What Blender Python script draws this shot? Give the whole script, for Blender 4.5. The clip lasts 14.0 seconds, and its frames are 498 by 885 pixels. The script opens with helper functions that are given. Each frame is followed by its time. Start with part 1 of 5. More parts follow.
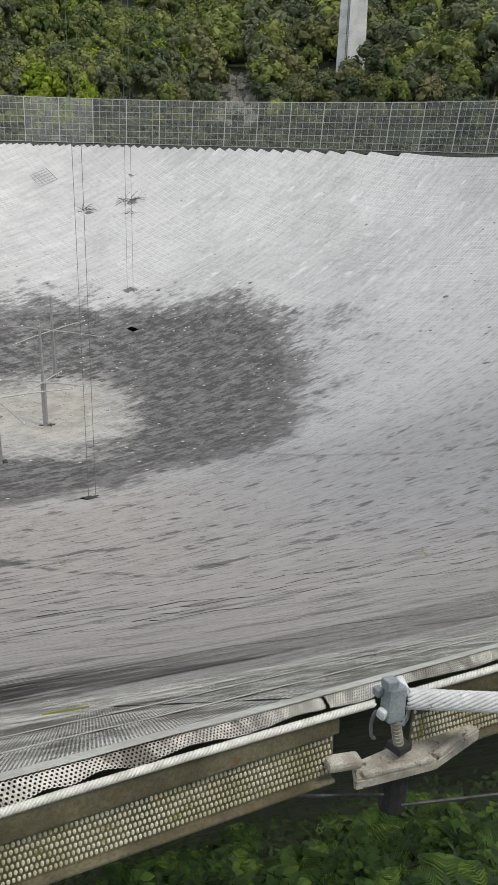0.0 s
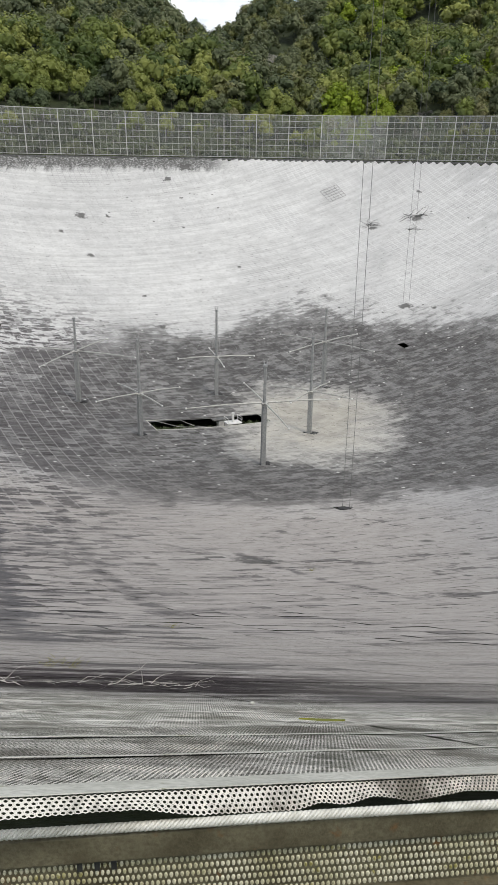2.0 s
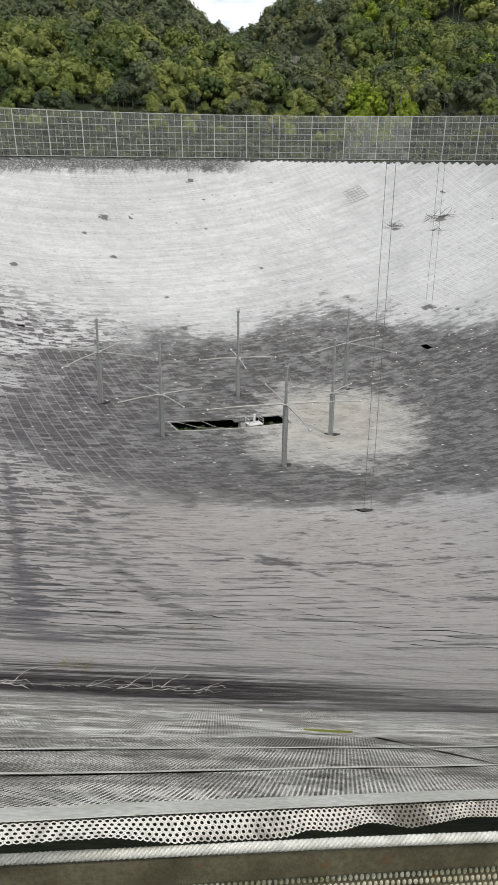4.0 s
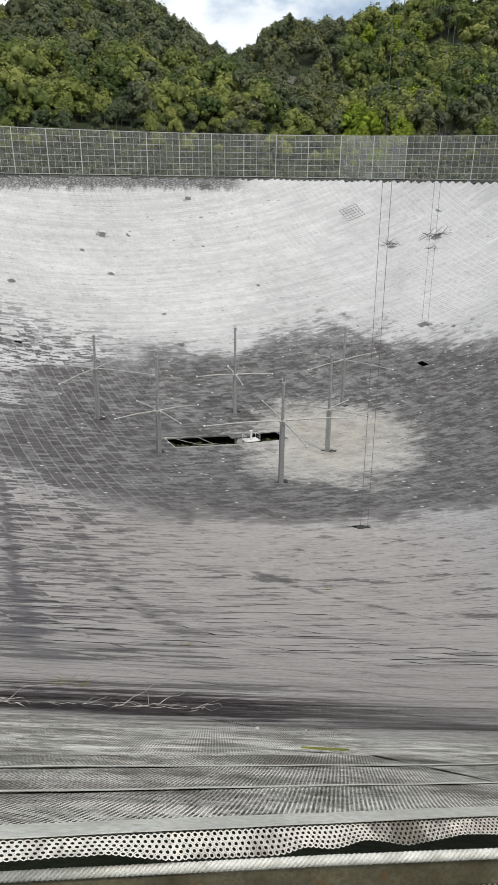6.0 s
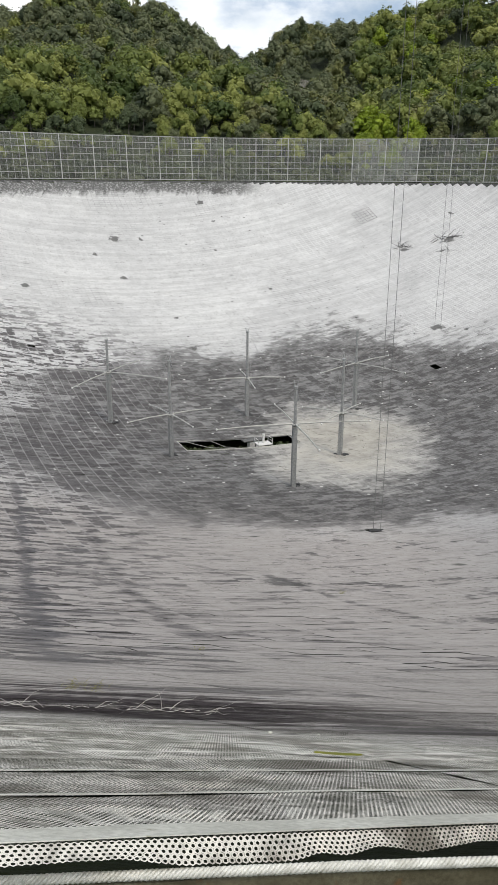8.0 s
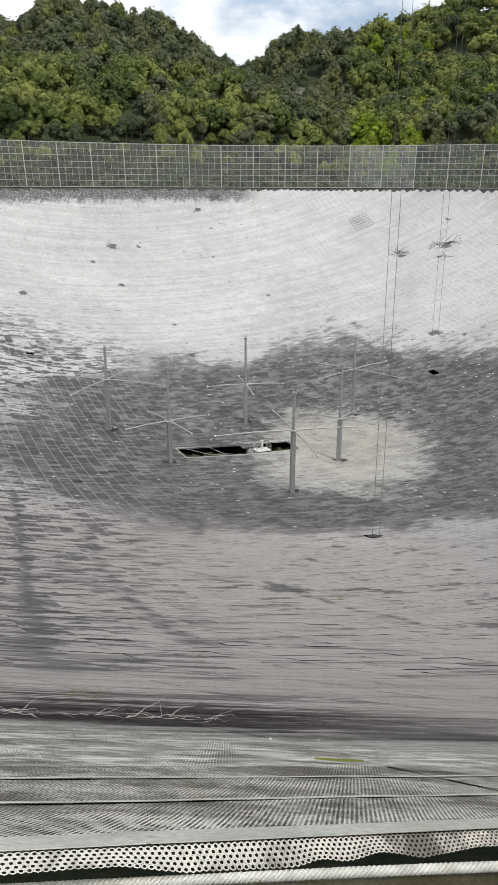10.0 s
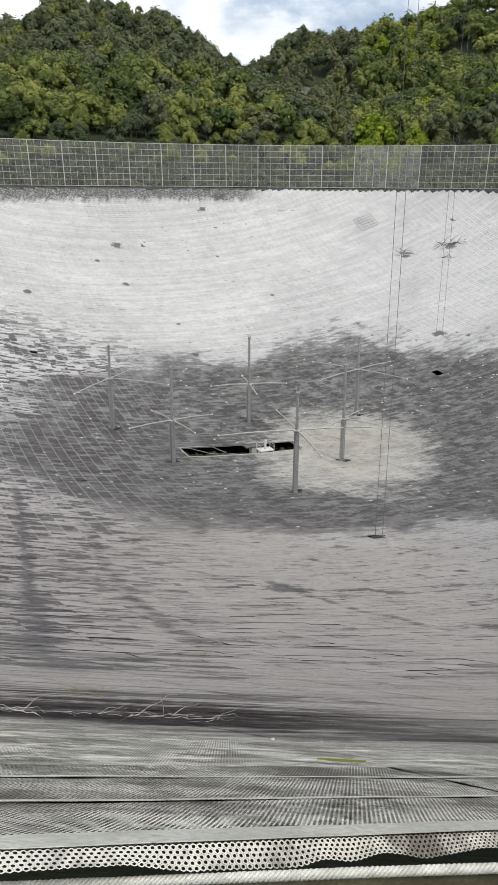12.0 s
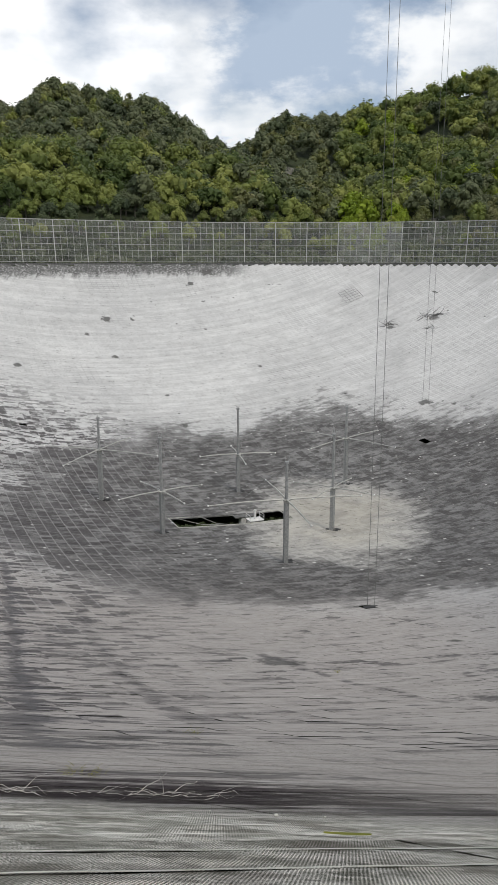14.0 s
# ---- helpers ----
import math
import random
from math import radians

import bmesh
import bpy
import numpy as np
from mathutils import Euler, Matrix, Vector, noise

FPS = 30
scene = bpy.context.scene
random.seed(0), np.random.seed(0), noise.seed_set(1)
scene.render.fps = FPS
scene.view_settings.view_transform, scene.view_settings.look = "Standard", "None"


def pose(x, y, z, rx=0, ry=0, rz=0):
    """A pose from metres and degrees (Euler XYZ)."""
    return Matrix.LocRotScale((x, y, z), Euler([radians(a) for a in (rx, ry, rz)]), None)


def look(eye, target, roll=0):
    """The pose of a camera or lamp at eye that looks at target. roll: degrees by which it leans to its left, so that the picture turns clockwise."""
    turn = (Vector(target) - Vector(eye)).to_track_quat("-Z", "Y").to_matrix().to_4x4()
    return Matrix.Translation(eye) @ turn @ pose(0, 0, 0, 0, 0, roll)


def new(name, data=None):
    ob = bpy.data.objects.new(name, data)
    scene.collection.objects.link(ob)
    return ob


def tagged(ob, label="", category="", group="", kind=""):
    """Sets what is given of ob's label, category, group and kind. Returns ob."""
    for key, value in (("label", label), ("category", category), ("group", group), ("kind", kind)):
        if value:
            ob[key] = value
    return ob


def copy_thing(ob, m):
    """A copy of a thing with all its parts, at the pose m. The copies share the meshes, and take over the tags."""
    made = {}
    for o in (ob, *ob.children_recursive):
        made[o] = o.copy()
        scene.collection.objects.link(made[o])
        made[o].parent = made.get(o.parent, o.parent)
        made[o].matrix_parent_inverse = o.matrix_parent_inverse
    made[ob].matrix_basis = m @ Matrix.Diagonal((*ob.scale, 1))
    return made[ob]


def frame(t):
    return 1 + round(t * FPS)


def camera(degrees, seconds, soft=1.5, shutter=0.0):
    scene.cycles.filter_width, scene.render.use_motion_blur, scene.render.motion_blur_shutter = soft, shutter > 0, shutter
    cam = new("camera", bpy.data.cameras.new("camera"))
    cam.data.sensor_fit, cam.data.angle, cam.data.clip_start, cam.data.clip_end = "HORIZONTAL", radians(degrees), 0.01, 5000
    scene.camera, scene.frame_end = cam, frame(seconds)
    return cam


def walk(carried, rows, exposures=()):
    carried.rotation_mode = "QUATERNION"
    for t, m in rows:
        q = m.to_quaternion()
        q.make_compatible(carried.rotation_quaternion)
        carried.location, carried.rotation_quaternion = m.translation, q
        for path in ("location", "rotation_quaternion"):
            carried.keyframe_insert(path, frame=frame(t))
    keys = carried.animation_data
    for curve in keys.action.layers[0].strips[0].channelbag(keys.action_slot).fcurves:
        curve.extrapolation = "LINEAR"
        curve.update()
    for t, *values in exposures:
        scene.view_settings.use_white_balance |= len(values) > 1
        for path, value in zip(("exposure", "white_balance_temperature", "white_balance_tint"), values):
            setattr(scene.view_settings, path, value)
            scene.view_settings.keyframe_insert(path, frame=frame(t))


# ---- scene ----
cam = camera(34.67, 14.0)
PATH = [
    (0, (0.011, -153.517, 49.221), (13.83, -108.72, 31.83), 1.52),
    (0.5, (-0.022, -153.481, 49.208), (8.09, -107.12, 32.33), 1.68),
    (1, (-0.046, -153.455, 49.196), (3.50, -106.49, 32.42), 1.67),
    (1.5, (-0.049, -153.452, 49.198), (-1.08, -106.35, 32.44), 1.00),
    (2, (-0.078, -153.453, 49.196), (-2.13, -106.43, 32.34), 0.99),
    (2.5, (-0.061, -153.406, 49.151), (-3.07, -106.55, 31.96), 0.32),
    (3, (-0.020, -153.401, 49.178), (-3.37, -106.53, 32.09), 0.89),
    (3.5, (-0.022, -153.363, 49.164), (-3.46, -106.47, 32.17), 0.62),
    (5.8, (-0.025, -153.380, 49.176), (-3.17, -106.06, 33.33), 1.11),
    (6, (-0.024, -153.380, 49.174), (-3.26, -106.06, 33.35), 0.83),
    (6.5, (-0.022, -153.387, 49.180), (-3.55, -106.11, 33.31), 0.47),
    (7, (-0.022, -153.377, 49.173), (-3.52, -106.20, 32.98), 0.57),
    (7.5, (-0.021, -153.382, 49.178), (-3.62, -106.17, 33.12), 0.36),
    (8, (-0.025, -153.383, 49.179), (-4.04, -106.06, 33.55), 0.48),
    (10.5, (-0.025, -153.383, 49.176), (-3.95, -105.93, 33.93), 0.21),
    (11, (-0.024, -153.389, 49.184), (-3.86, -106.05, 33.54), 0.60),
    (11.5, (-0.029, -153.389, 49.185), (-4.14, -105.96, 33.90), 0.66),
    (12, (-0.029, -153.387, 49.180), (-4.17, -105.96, 33.91), 0.47),
    (12.5, (-0.027, -153.387, 49.180), (-3.90, -105.89, 34.05), 0.57),
    (13, (-0.025, -153.390, 49.180), (-3.84, -105.84, 34.21), 0.61),
    (13.5, (-0.009, -153.418, 49.208), (-2.60, -105.15, 36.41), 0.56),
    (14, (-0.070, -153.515, 49.246), (-3.64, -104.88, 38.19), 0.06),
]
walk(cam, [(t, look(eye, target, roll)) for t, eye, target, roll in PATH], [(0, 0.06), (1.0, 0.08), (13.0, 0.08), (13.5, -0.06), (14.0, -0.18)])

# ---- light ----
SUN_ELEVATION, SUN_AZIMUTH = 58.0, 142.0  # the sun stands high behind the camera, a little to its right


def build_world():
    world = bpy.data.worlds.new("sky")
    scene.world = world
    world.use_nodes = True
    nt = world.node_tree
    nt.nodes.clear()
    N, L = nt.nodes.new, nt.links.new
    out, bg = N("ShaderNodeOutputWorld"), N("ShaderNodeBackground")
    sky = N("ShaderNodeTexSky")
    sky.sky_type, sky.sun_disc = "NISHITA", False
    sky.sun_elevation, sky.sun_rotation = radians(SUN_ELEVATION), radians(SUN_AZIMUTH)
    sky.air_density, sky.dust_density = 1.0, 1.5
    dim = N("ShaderNodeVectorMath")
    dim.operation = "SCALE"
    dim.inputs["Scale"].default_value = 0.105
    L(sky.outputs[0], dim.inputs[0])
    co = N("ShaderNodeTexCoord")
    mapping = N("ShaderNodeMapping")
    mapping.inputs["Scale"].default_value = (1.0, 1.0, 1.9)
    mapping.inputs["Location"].default_value = CLOUD_SHIFT
    L(co.outputs["Generated"], mapping.inputs[0])
    big, fine = N("ShaderNodeTexNoise"), N("ShaderNodeTexNoise")
    big.inputs["Scale"].default_value, big.inputs["Detail"].default_value = 3.4, 7
    big.inputs["Roughness"].default_value = 0.5
    fine.inputs["Scale"].default_value, fine.inputs["Detail"].default_value = 4.2, 8
    L(mapping.outputs[0], big.inputs[0])
    L(mapping.outputs[0], fine.inputs[0])
    ragged = N("ShaderNodeTexNoise")
    ragged.inputs["Scale"].default_value, ragged.inputs["Detail"].default_value = 11.0, 9
    ragged.inputs["Roughness"].default_value = 0.6
    L(mapping.outputs[0], ragged.inputs[0])
    cover = N("ShaderNodeValToRGB")
    cover.color_ramp.elements[0].position, cover.color_ramp.elements[1].position = 0.36, 0.52
    L(big.outputs[0], cover.inputs[0])
    tone = N("ShaderNodeValToRGB")
    tone.color_ramp.elements[0].position, tone.color_ramp.elements[1].position = 0.37, 0.56
    tone.color_ramp.elements[0].color = (0.58, 0.64, 0.71, 1)
    tone.color_ramp.elements[1].color = (1.02, 1.04, 1.06, 1)
    L(fine.outputs[0], tone.inputs[0])
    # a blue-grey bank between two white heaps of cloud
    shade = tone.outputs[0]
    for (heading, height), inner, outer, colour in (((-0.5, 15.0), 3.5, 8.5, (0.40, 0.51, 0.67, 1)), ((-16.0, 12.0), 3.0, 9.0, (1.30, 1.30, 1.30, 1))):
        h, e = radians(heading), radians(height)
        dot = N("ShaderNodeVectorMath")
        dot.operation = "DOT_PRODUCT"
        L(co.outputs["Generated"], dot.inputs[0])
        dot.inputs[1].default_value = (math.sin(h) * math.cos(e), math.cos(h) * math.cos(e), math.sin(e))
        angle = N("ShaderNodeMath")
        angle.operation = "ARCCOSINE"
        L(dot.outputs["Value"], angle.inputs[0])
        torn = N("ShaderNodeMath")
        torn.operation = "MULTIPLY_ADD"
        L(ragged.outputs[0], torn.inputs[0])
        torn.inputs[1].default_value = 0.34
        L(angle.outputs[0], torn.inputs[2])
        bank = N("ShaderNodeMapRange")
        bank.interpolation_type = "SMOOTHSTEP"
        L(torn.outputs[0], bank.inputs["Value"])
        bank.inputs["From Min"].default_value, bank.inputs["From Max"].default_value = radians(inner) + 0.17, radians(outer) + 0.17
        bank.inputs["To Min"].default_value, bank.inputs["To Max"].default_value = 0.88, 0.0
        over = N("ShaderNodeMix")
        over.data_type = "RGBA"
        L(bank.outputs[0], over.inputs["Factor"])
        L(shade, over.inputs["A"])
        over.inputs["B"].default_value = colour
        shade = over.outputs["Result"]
    mix = N("ShaderNodeMix")
    mix.data_type = "RGBA"
    L(cover.outputs[0], mix.inputs["Factor"])
    L(dim.outputs[0], mix.inputs["A"])
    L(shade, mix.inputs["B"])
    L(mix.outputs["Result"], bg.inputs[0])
    bg.inputs[1].default_value = 1.08
    L(bg.outputs[0], out.inputs[0])


CLOUD_SHIFT = (0.35, 0.1, 0.2)
build_world()
sun_data = bpy.data.lights.new("sun", "SUN")
sun_data.energy, sun_data.angle, sun_data.color = 1.6, radians(10), (1.0, 0.93, 0.82)
sun = new("sun", sun_data)
_az, _el = radians(SUN_AZIMUTH), radians(SUN_ELEVATION)
sun.matrix_world = look((300 * math.sin(_az) * math.cos(_el), 300 * math.cos(_az) * math.cos(_el), 300 * math.sin(_el)), (0, 0, 0))

# ---- materials ----


class Mat:
    """A node material and short ways to add to it."""

    def __init__(self, name, rough=0.6, metal=0.0):
        self.m = bpy.data.materials.new(name)
        self.m.use_nodes = True
        self.nt = self.m.node_tree
        self.bsdf = self.nt.nodes["Principled BSDF"]
        self.out = self.nt.nodes["Material Output"]
        self.bsdf.inputs["Roughness"].default_value = rough
        self.bsdf.inputs["Metallic"].default_value = metal

    def n(self, kind, **settings):
        node = self.nt.nodes.new("ShaderNode" + kind)
        for key, value in settings.items():
            if key == "op":
                node.operation = value
            elif key == "dtype":
                node.data_type = value
            elif key == "blend":
                node.blend_type = value
            elif key == "feature":
                node.feature = value
        return node

    def link(self, a, b):
        self.nt.links.new(a, b)

    def feed(self, socket, value):
        if hasattr(value, "is_linked"):
            self.link(value, socket)
        elif isinstance(value, (tuple, list)) and len(value) == 3 and socket.type == "RGBA":
            socket.default_value = (*value, 1)
        else:
            socket.default_value = value

    def pos(self):
        return self.n("NewGeometry").outputs["Position"]

    def local(self):
        return self.n("TexCoord").outputs["Object"]

    def noise(self, vec, scale, detail=4, rough=0.55, distort=0.0):
        t = self.n("TexNoise")
        t.inputs["Scale"].default_value, t.inputs["Detail"].default_value = scale, detail
        t.inputs["Roughness"].default_value, t.inputs["Distortion"].default_value = rough, distort
        self.link(vec, t.inputs["Vector"])
        return t.outputs[0]

    def scaled(self, vec, sx, sy, sz, rot=0.0):
        t = self.n("Mapping")
        t.inputs["Scale"].default_value = (sx, sy, sz)
        t.inputs["Rotation"].default_value = (0, 0, rot)
        self.link(vec, t.inputs[0])
        return t.outputs[0]

    def step(self, value, lo, hi, a=0.0, b=1.0):
        t = self.n("MapRange")
        t.interpolation_type = "SMOOTHSTEP"
        self.link(value, t.inputs["Value"])
        t.inputs["From Min"].default_value, t.inputs["From Max"].default_value = lo, hi
        t.inputs["To Min"].default_value, t.inputs["To Max"].default_value = a, b
        return t.outputs[0]

    def math(self, op, a, b=0.0, c=0.0):
        t = self.n("Math", op=op)
        for k, v in enumerate((a, b, c)):
            self.feed(t.inputs[k], v)
        return t.outputs[0]

    def mix(self, fac, a, b, blend="MIX"):
        t = self.n("Mix", dtype="RGBA", blend=blend)
        self.feed(t.inputs["Factor"], fac)
        self.feed(t.inputs["A"], a)
        self.feed(t.inputs["B"], b)
        return t.outputs["Result"]

    def dist(self, vec, centre, flat=True):
        """Distance in plan from a centre."""
        t = self.n("VectorMath", op="SUBTRACT")
        self.link(vec, t.inputs[0])
        t.inputs[1].default_value = centre
        u = self.n("VectorMath", op="MULTIPLY")
        self.link(t.outputs[0], u.inputs[0])
        u.inputs[1].default_value = (1, 1, 0 if flat else 1)
        v = self.n("VectorMath", op="LENGTH")
        self.link(u.outputs[0], v.inputs[0])
        return v.outputs["Value"]

    def colour(self, value):
        self.feed(self.bsdf.inputs["Base Color"], value)
        return self

    def bump(self, height, strength=0.3, distance=0.02):
        t = self.n("Bump")
        t.inputs["Strength"].default_value, t.inputs["Distance"].default_value = strength, distance
        self.link(height, t.inputs["Height"])
        self.link(t.outputs[0], self.bsdf.inputs["Normal"])
        return self

    def rough(self, value):
        self.feed(self.bsdf.inputs["Roughness"], value)
        return self


def worn(name, dark, light, scale=4.0, rough=0.6, metal=0.0, bump=0.3, stain=None, stain_at=0.62):
    """Two tones in broad patches, fine grain, and stains of a third."""
    m = Mat(name, rough, metal)
    p = m.local()
    broad, grain = m.noise(p, scale, 5), m.noise(p, scale * 14, 4)
    c = m.mix(m.step(broad, 0.3, 0.7), dark, light)
    c = m.mix(m.step(grain, 0.35, 0.75, 0.0, 0.5), c, tuple(v * 0.6 for v in dark))
    if stain:
        c = m.mix(m.step(m.noise(p, scale * 2.3, 6, 0.65), stain_at, stain_at + 0.1), c, stain)
    m.colour(c)
    m.rough(m.step(grain, 0.2, 0.8, rough - 0.15, min(1, rough + 0.15)))
    m.bump(m.noise(p, scale * 20, 3), bump, 0.004)
    return m.m


DISH_R, RIM = 265.0, 152.4
RIM_Z = DISH_R - math.sqrt(DISH_R**2 - RIM**2)
GRID = radians(28.6)  # the rows of panels run this way in plan
GC, GS = math.cos(GRID), math.sin(GRID)


STAINS = [(-58.4, 85.4, 1.5), (-34.1, 112.0, 0.9), (-37.2, 143.5, 2.6), (-65.8, 105.4, 2.0), (-69.1, 93.9, 1.2), (-58.1, 109.0, 1.0), (-2.0, -93.4, 2.4), (-19.8, -71.5, 1.6),
          (33.0, 68.7, 2.2), (-70.2, 29.8, 1.6), (-32.0, 51.5, 1.5), (-81.2, 64.1, 1.4), (-42.5, 135.9, 1.3), (27.1, 115.7, 1.5), (41.6, 118.1, 2.0)]


def along(m, px, py, a, b):
    """How far off the line from a to b a point lies, and a mask for its two ends."""
    ax, ay = a
    dx, dy = b[0] - ax, b[1] - ay
    k = math.hypot(dx, dy)
    dx, dy = dx / k, dy / k
    off = m.math("ADD", m.math("MULTIPLY_ADD", px, dy, -ax * dy), m.math("MULTIPLY_ADD", py, -dx, ay * dx))
    run = m.math("ADD", m.math("MULTIPLY_ADD", px, dx, -ax * dx), m.math("MULTIPLY_ADD", py, dy, -ay * dy))
    return off, m.math("MULTIPLY", m.step(run, -3.0, 3.0), m.step(run, k - 3.0, k + 3.0, 1.0, 0.0))


def dish_colour(m):
    """The weathered aluminium of the dish, with dirt and algae where they lie on it."""
    p = m.pos()
    q = m.scaled(p, 1, 1, 1, -GRID)
    sy = m.n("SeparateXYZ")
    m.link(p, sy.inputs[0])
    px, py = sy.outputs[0], sy.outputs[1]
    island = m.math("FRACT", m.math("ADD", m.n("NewGeometry").outputs["Random Per Island"], m.math("MULTIPLY", m.n("ObjectInfo").outputs["Random"], 7.0)))
    big = m.noise(p, 0.035, 5, 0.6)
    mid = m.noise(p, 0.22, 7, 0.66)
    fine = m.noise(p, 1.6, 5, 0.68)
    rows = m.noise(m.scaled(q, 0.36, 1.0, 0.0), 0.70, 8, 0.70)    # smears along the rows
    wide = m.noise(m.scaled(q, 0.30, 1.0, 0.0), 0.30, 5, 0.66)    # the same, several rows wide
    lines = m.noise(m.scaled(q, 0.02, 1.0, 0.0), 0.62, 2, 0.6)    # whole rows lighter or darker
    hair = m.noise(m.scaled(q, 0.05, 1.0, 0.0), 3.2, 4, 0.7)      # thin lines along the ribs
    tint = m.math("MULTIPLY_ADD", island, 0.13, -0.065)
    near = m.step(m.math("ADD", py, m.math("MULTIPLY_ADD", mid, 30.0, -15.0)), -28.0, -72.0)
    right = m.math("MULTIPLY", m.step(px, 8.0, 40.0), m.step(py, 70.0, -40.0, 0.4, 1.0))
    # bare metal
    c = m.mix(m.step(big, 0.35, 0.65), (0.57, 0.57, 0.565), (0.64, 0.64, 0.63))
    c = m.mix(m.step(mid, 0.40, 0.70, 0.0, 0.30), c, (0.36, 0.36, 0.36))
    c = m.mix(m.step(island, 0.0, 1.0, 0.0, 0.14), c, (0.25, 0.25, 0.255))
    c = m.mix(m.step(lines, 0.42, 0.58, 0.0, 0.20), c, (0.25, 0.25, 0.25))
    c = m.mix(m.step(fine, 0.50, 0.64, 0.0, 0.28), c, (0.24, 0.24, 0.235))
    # seams: the lapped edges are brighter, or carry a dark line
    uv = m.n("UVMap").outputs[0]
    sep = m.n("SeparateXYZ")
    m.link(uv, sep.inputs[0])
    eu = m.math("MINIMUM", sep.outputs[0], m.math("SUBTRACT", 1.85, sep.outputs[0]))
    ev = m.math("MINIMUM", sep.outputs[1], m.math("SUBTRACT", 1.0, sep.outputs[1]))
    seam_u = m.step(eu, 0.06, 0.16, 1.0, 0.0)
    seam = m.math("MAXIMUM", seam_u, m.step(ev, 0.05, 0.15, 1.0, 0.0))
    kind = m.noise(p, 0.03, 3)
    pale = m.math("MULTIPLY", m.math("MULTIPLY", seam, m.step(kind, 0.44, 0.58, 0.0, 0.7)), m.math("MULTIPLY", m.step(py, -110.0, -40.0), m.step(px, -30.0, 15.0, 0.25, 1.0)))
    c = m.mix(pale, c, (0.78, 0.78, 0.77))
    c = m.mix(m.math("MULTIPLY", seam, m.step(kind, 0.38, 0.48, 0.30, 0.0)), c, (0.15, 0.15, 0.15))
    # bright scuffs on the steep side away from the wires
    scuff = m.math("MULTIPLY", m.step(m.math("ADD", wide, tint), 0.58, 0.68, 0.0, 0.6), m.math("MULTIPLY", m.step(px, 35.0, 60.0), m.step(py, -40.0, 20.0)))
    c = m.mix(scuff, c, (0.80, 0.80, 0.80))
    # the side under the camera turns brown-grey, less so at the rim
    side_tone = m.mix(right, (0.290, 0.262, 0.240), (0.275, 0.271, 0.273))
    rim_fade = m.step(m.dist(p, (0, 0, 0)), 151.5, 149.0, 0.2, 1.0)
    c = m.mix(m.math("MULTIPLY", m.math("MULTIPLY", near, rim_fade), 0.74), c, side_tone)
    # darker, neutral grey towards the right-hand side
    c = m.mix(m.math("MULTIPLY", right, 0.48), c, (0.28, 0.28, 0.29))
    # dirt ring round the low middle, ragged at the edges of panels
    wob = m.math("MULTIPLY_ADD", m.noise(p, 0.05, 6, 0.65), 50.0, -25.0)
    jump = m.math("ADD", m.math("MULTIPLY_ADD", island, 8.0, -4.0), m.math("MULTIPLY_ADD", rows, 36.0, -18.0))
    bulge = m.math("MULTIPLY", m.math("MAXIMUM", m.math("ADD", m.math("ADD", px, py), -38.0), 0.0), -0.2)
    r0 = m.math("ADD", m.math("ADD", m.dist(p, (1.0, 0.0, 0)), bulge), m.math("ADD", wob, jump))
    oval = m.scaled(p, 1.55, 1.0, 0.0)
    r1 = m.math("ADD", m.dist(oval, (9.0, -4.0, 0)), m.math("ADD", m.math("MULTIPLY", wob, 0.8), m.math("MULTIPLY", jump, 0.5)))
    ring = m.math("MULTIPLY", m.step(r1, 12.0, 33.0), m.step(r0, 53.0, 67.0, 1.0, 0.0))
    grain = m.math("ADD", m.math("MULTIPLY", m.math("ADD", mid, rows), 0.4), m.math("MULTIPLY", fine, 0.2))
    patch = m.step(m.math("ADD", grain, tint), 0.38, 0.58)
    c = m.mix(m.math("MULTIPLY", ring, m.math("MULTIPLY_ADD", patch, 0.28, 0.68)), c, (0.062, 0.059, 0.058))
    c = m.mix(m.math("MULTIPLY", m.math("MULTIPLY", seam_u, ring), m.step(fine, 0.42, 0.65, 0.0, 0.24)), c, (0.38, 0.37, 0.355))
    washed = m.math("MULTIPLY", m.step(m.math("ADD", wide, tint), 0.60, 0.67, 0.0, 0.40), ring)
    c = m.mix(washed, c, (0.36, 0.35, 0.335))
    # low middle: pale beige silt
    core = m.step(r1, 9.0, 33.0, 0.75, 0.0)
    c = m.mix(core, c, m.mix(m.step(mid, 0.38, 0.64), (0.40, 0.375, 0.315), (0.25, 0.23, 0.19)))
    # smears that follow the rows, thick at one side
    left = m.math("MULTIPLY", m.step(m.math("ADD", px, m.math("MULTIPLY_ADD", py, 0.22, 0.0)), -20.0, -46.0), m.math("MULTIPLY", m.step(py, 66.0, 30.0), m.step(py, -143.0, -132.0)))
    off, ends = along(m, px, py, (-42.0, -50.0), (-4.5, -141.0))
    off = m.math("ABSOLUTE", m.math("ADD", m.math("ADD", off, m.math("MULTIPLY_ADD", rows, 7.0, -3.5)), m.math("MULTIPLY_ADD", mid, 2.4, -1.2)))
    gather = m.math("MULTIPLY", m.step(off, 1.0, 7.0, 1.0, 0.0), ends)
    streak = m.step(m.math("ADD", rows, m.math("ADD", m.math("MULTIPLY", m.math("MAXIMUM", left, gather), 0.045), tint)), 0.548, 0.575)
    amount = m.math("MAXIMUM", m.math("MULTIPLY", near, m.step(wide, 0.45, 0.62, 0.05, 0.75)), m.math("MAXIMUM", m.math("MULTIPLY", left, 0.92), m.math("MAXIMUM", m.math("MULTIPLY", gather, 0.95), m.math("MULTIPLY", right, 0.20))))
    c = m.mix(m.math("MULTIPLY", streak, amount), c, (0.070, 0.065, 0.067))
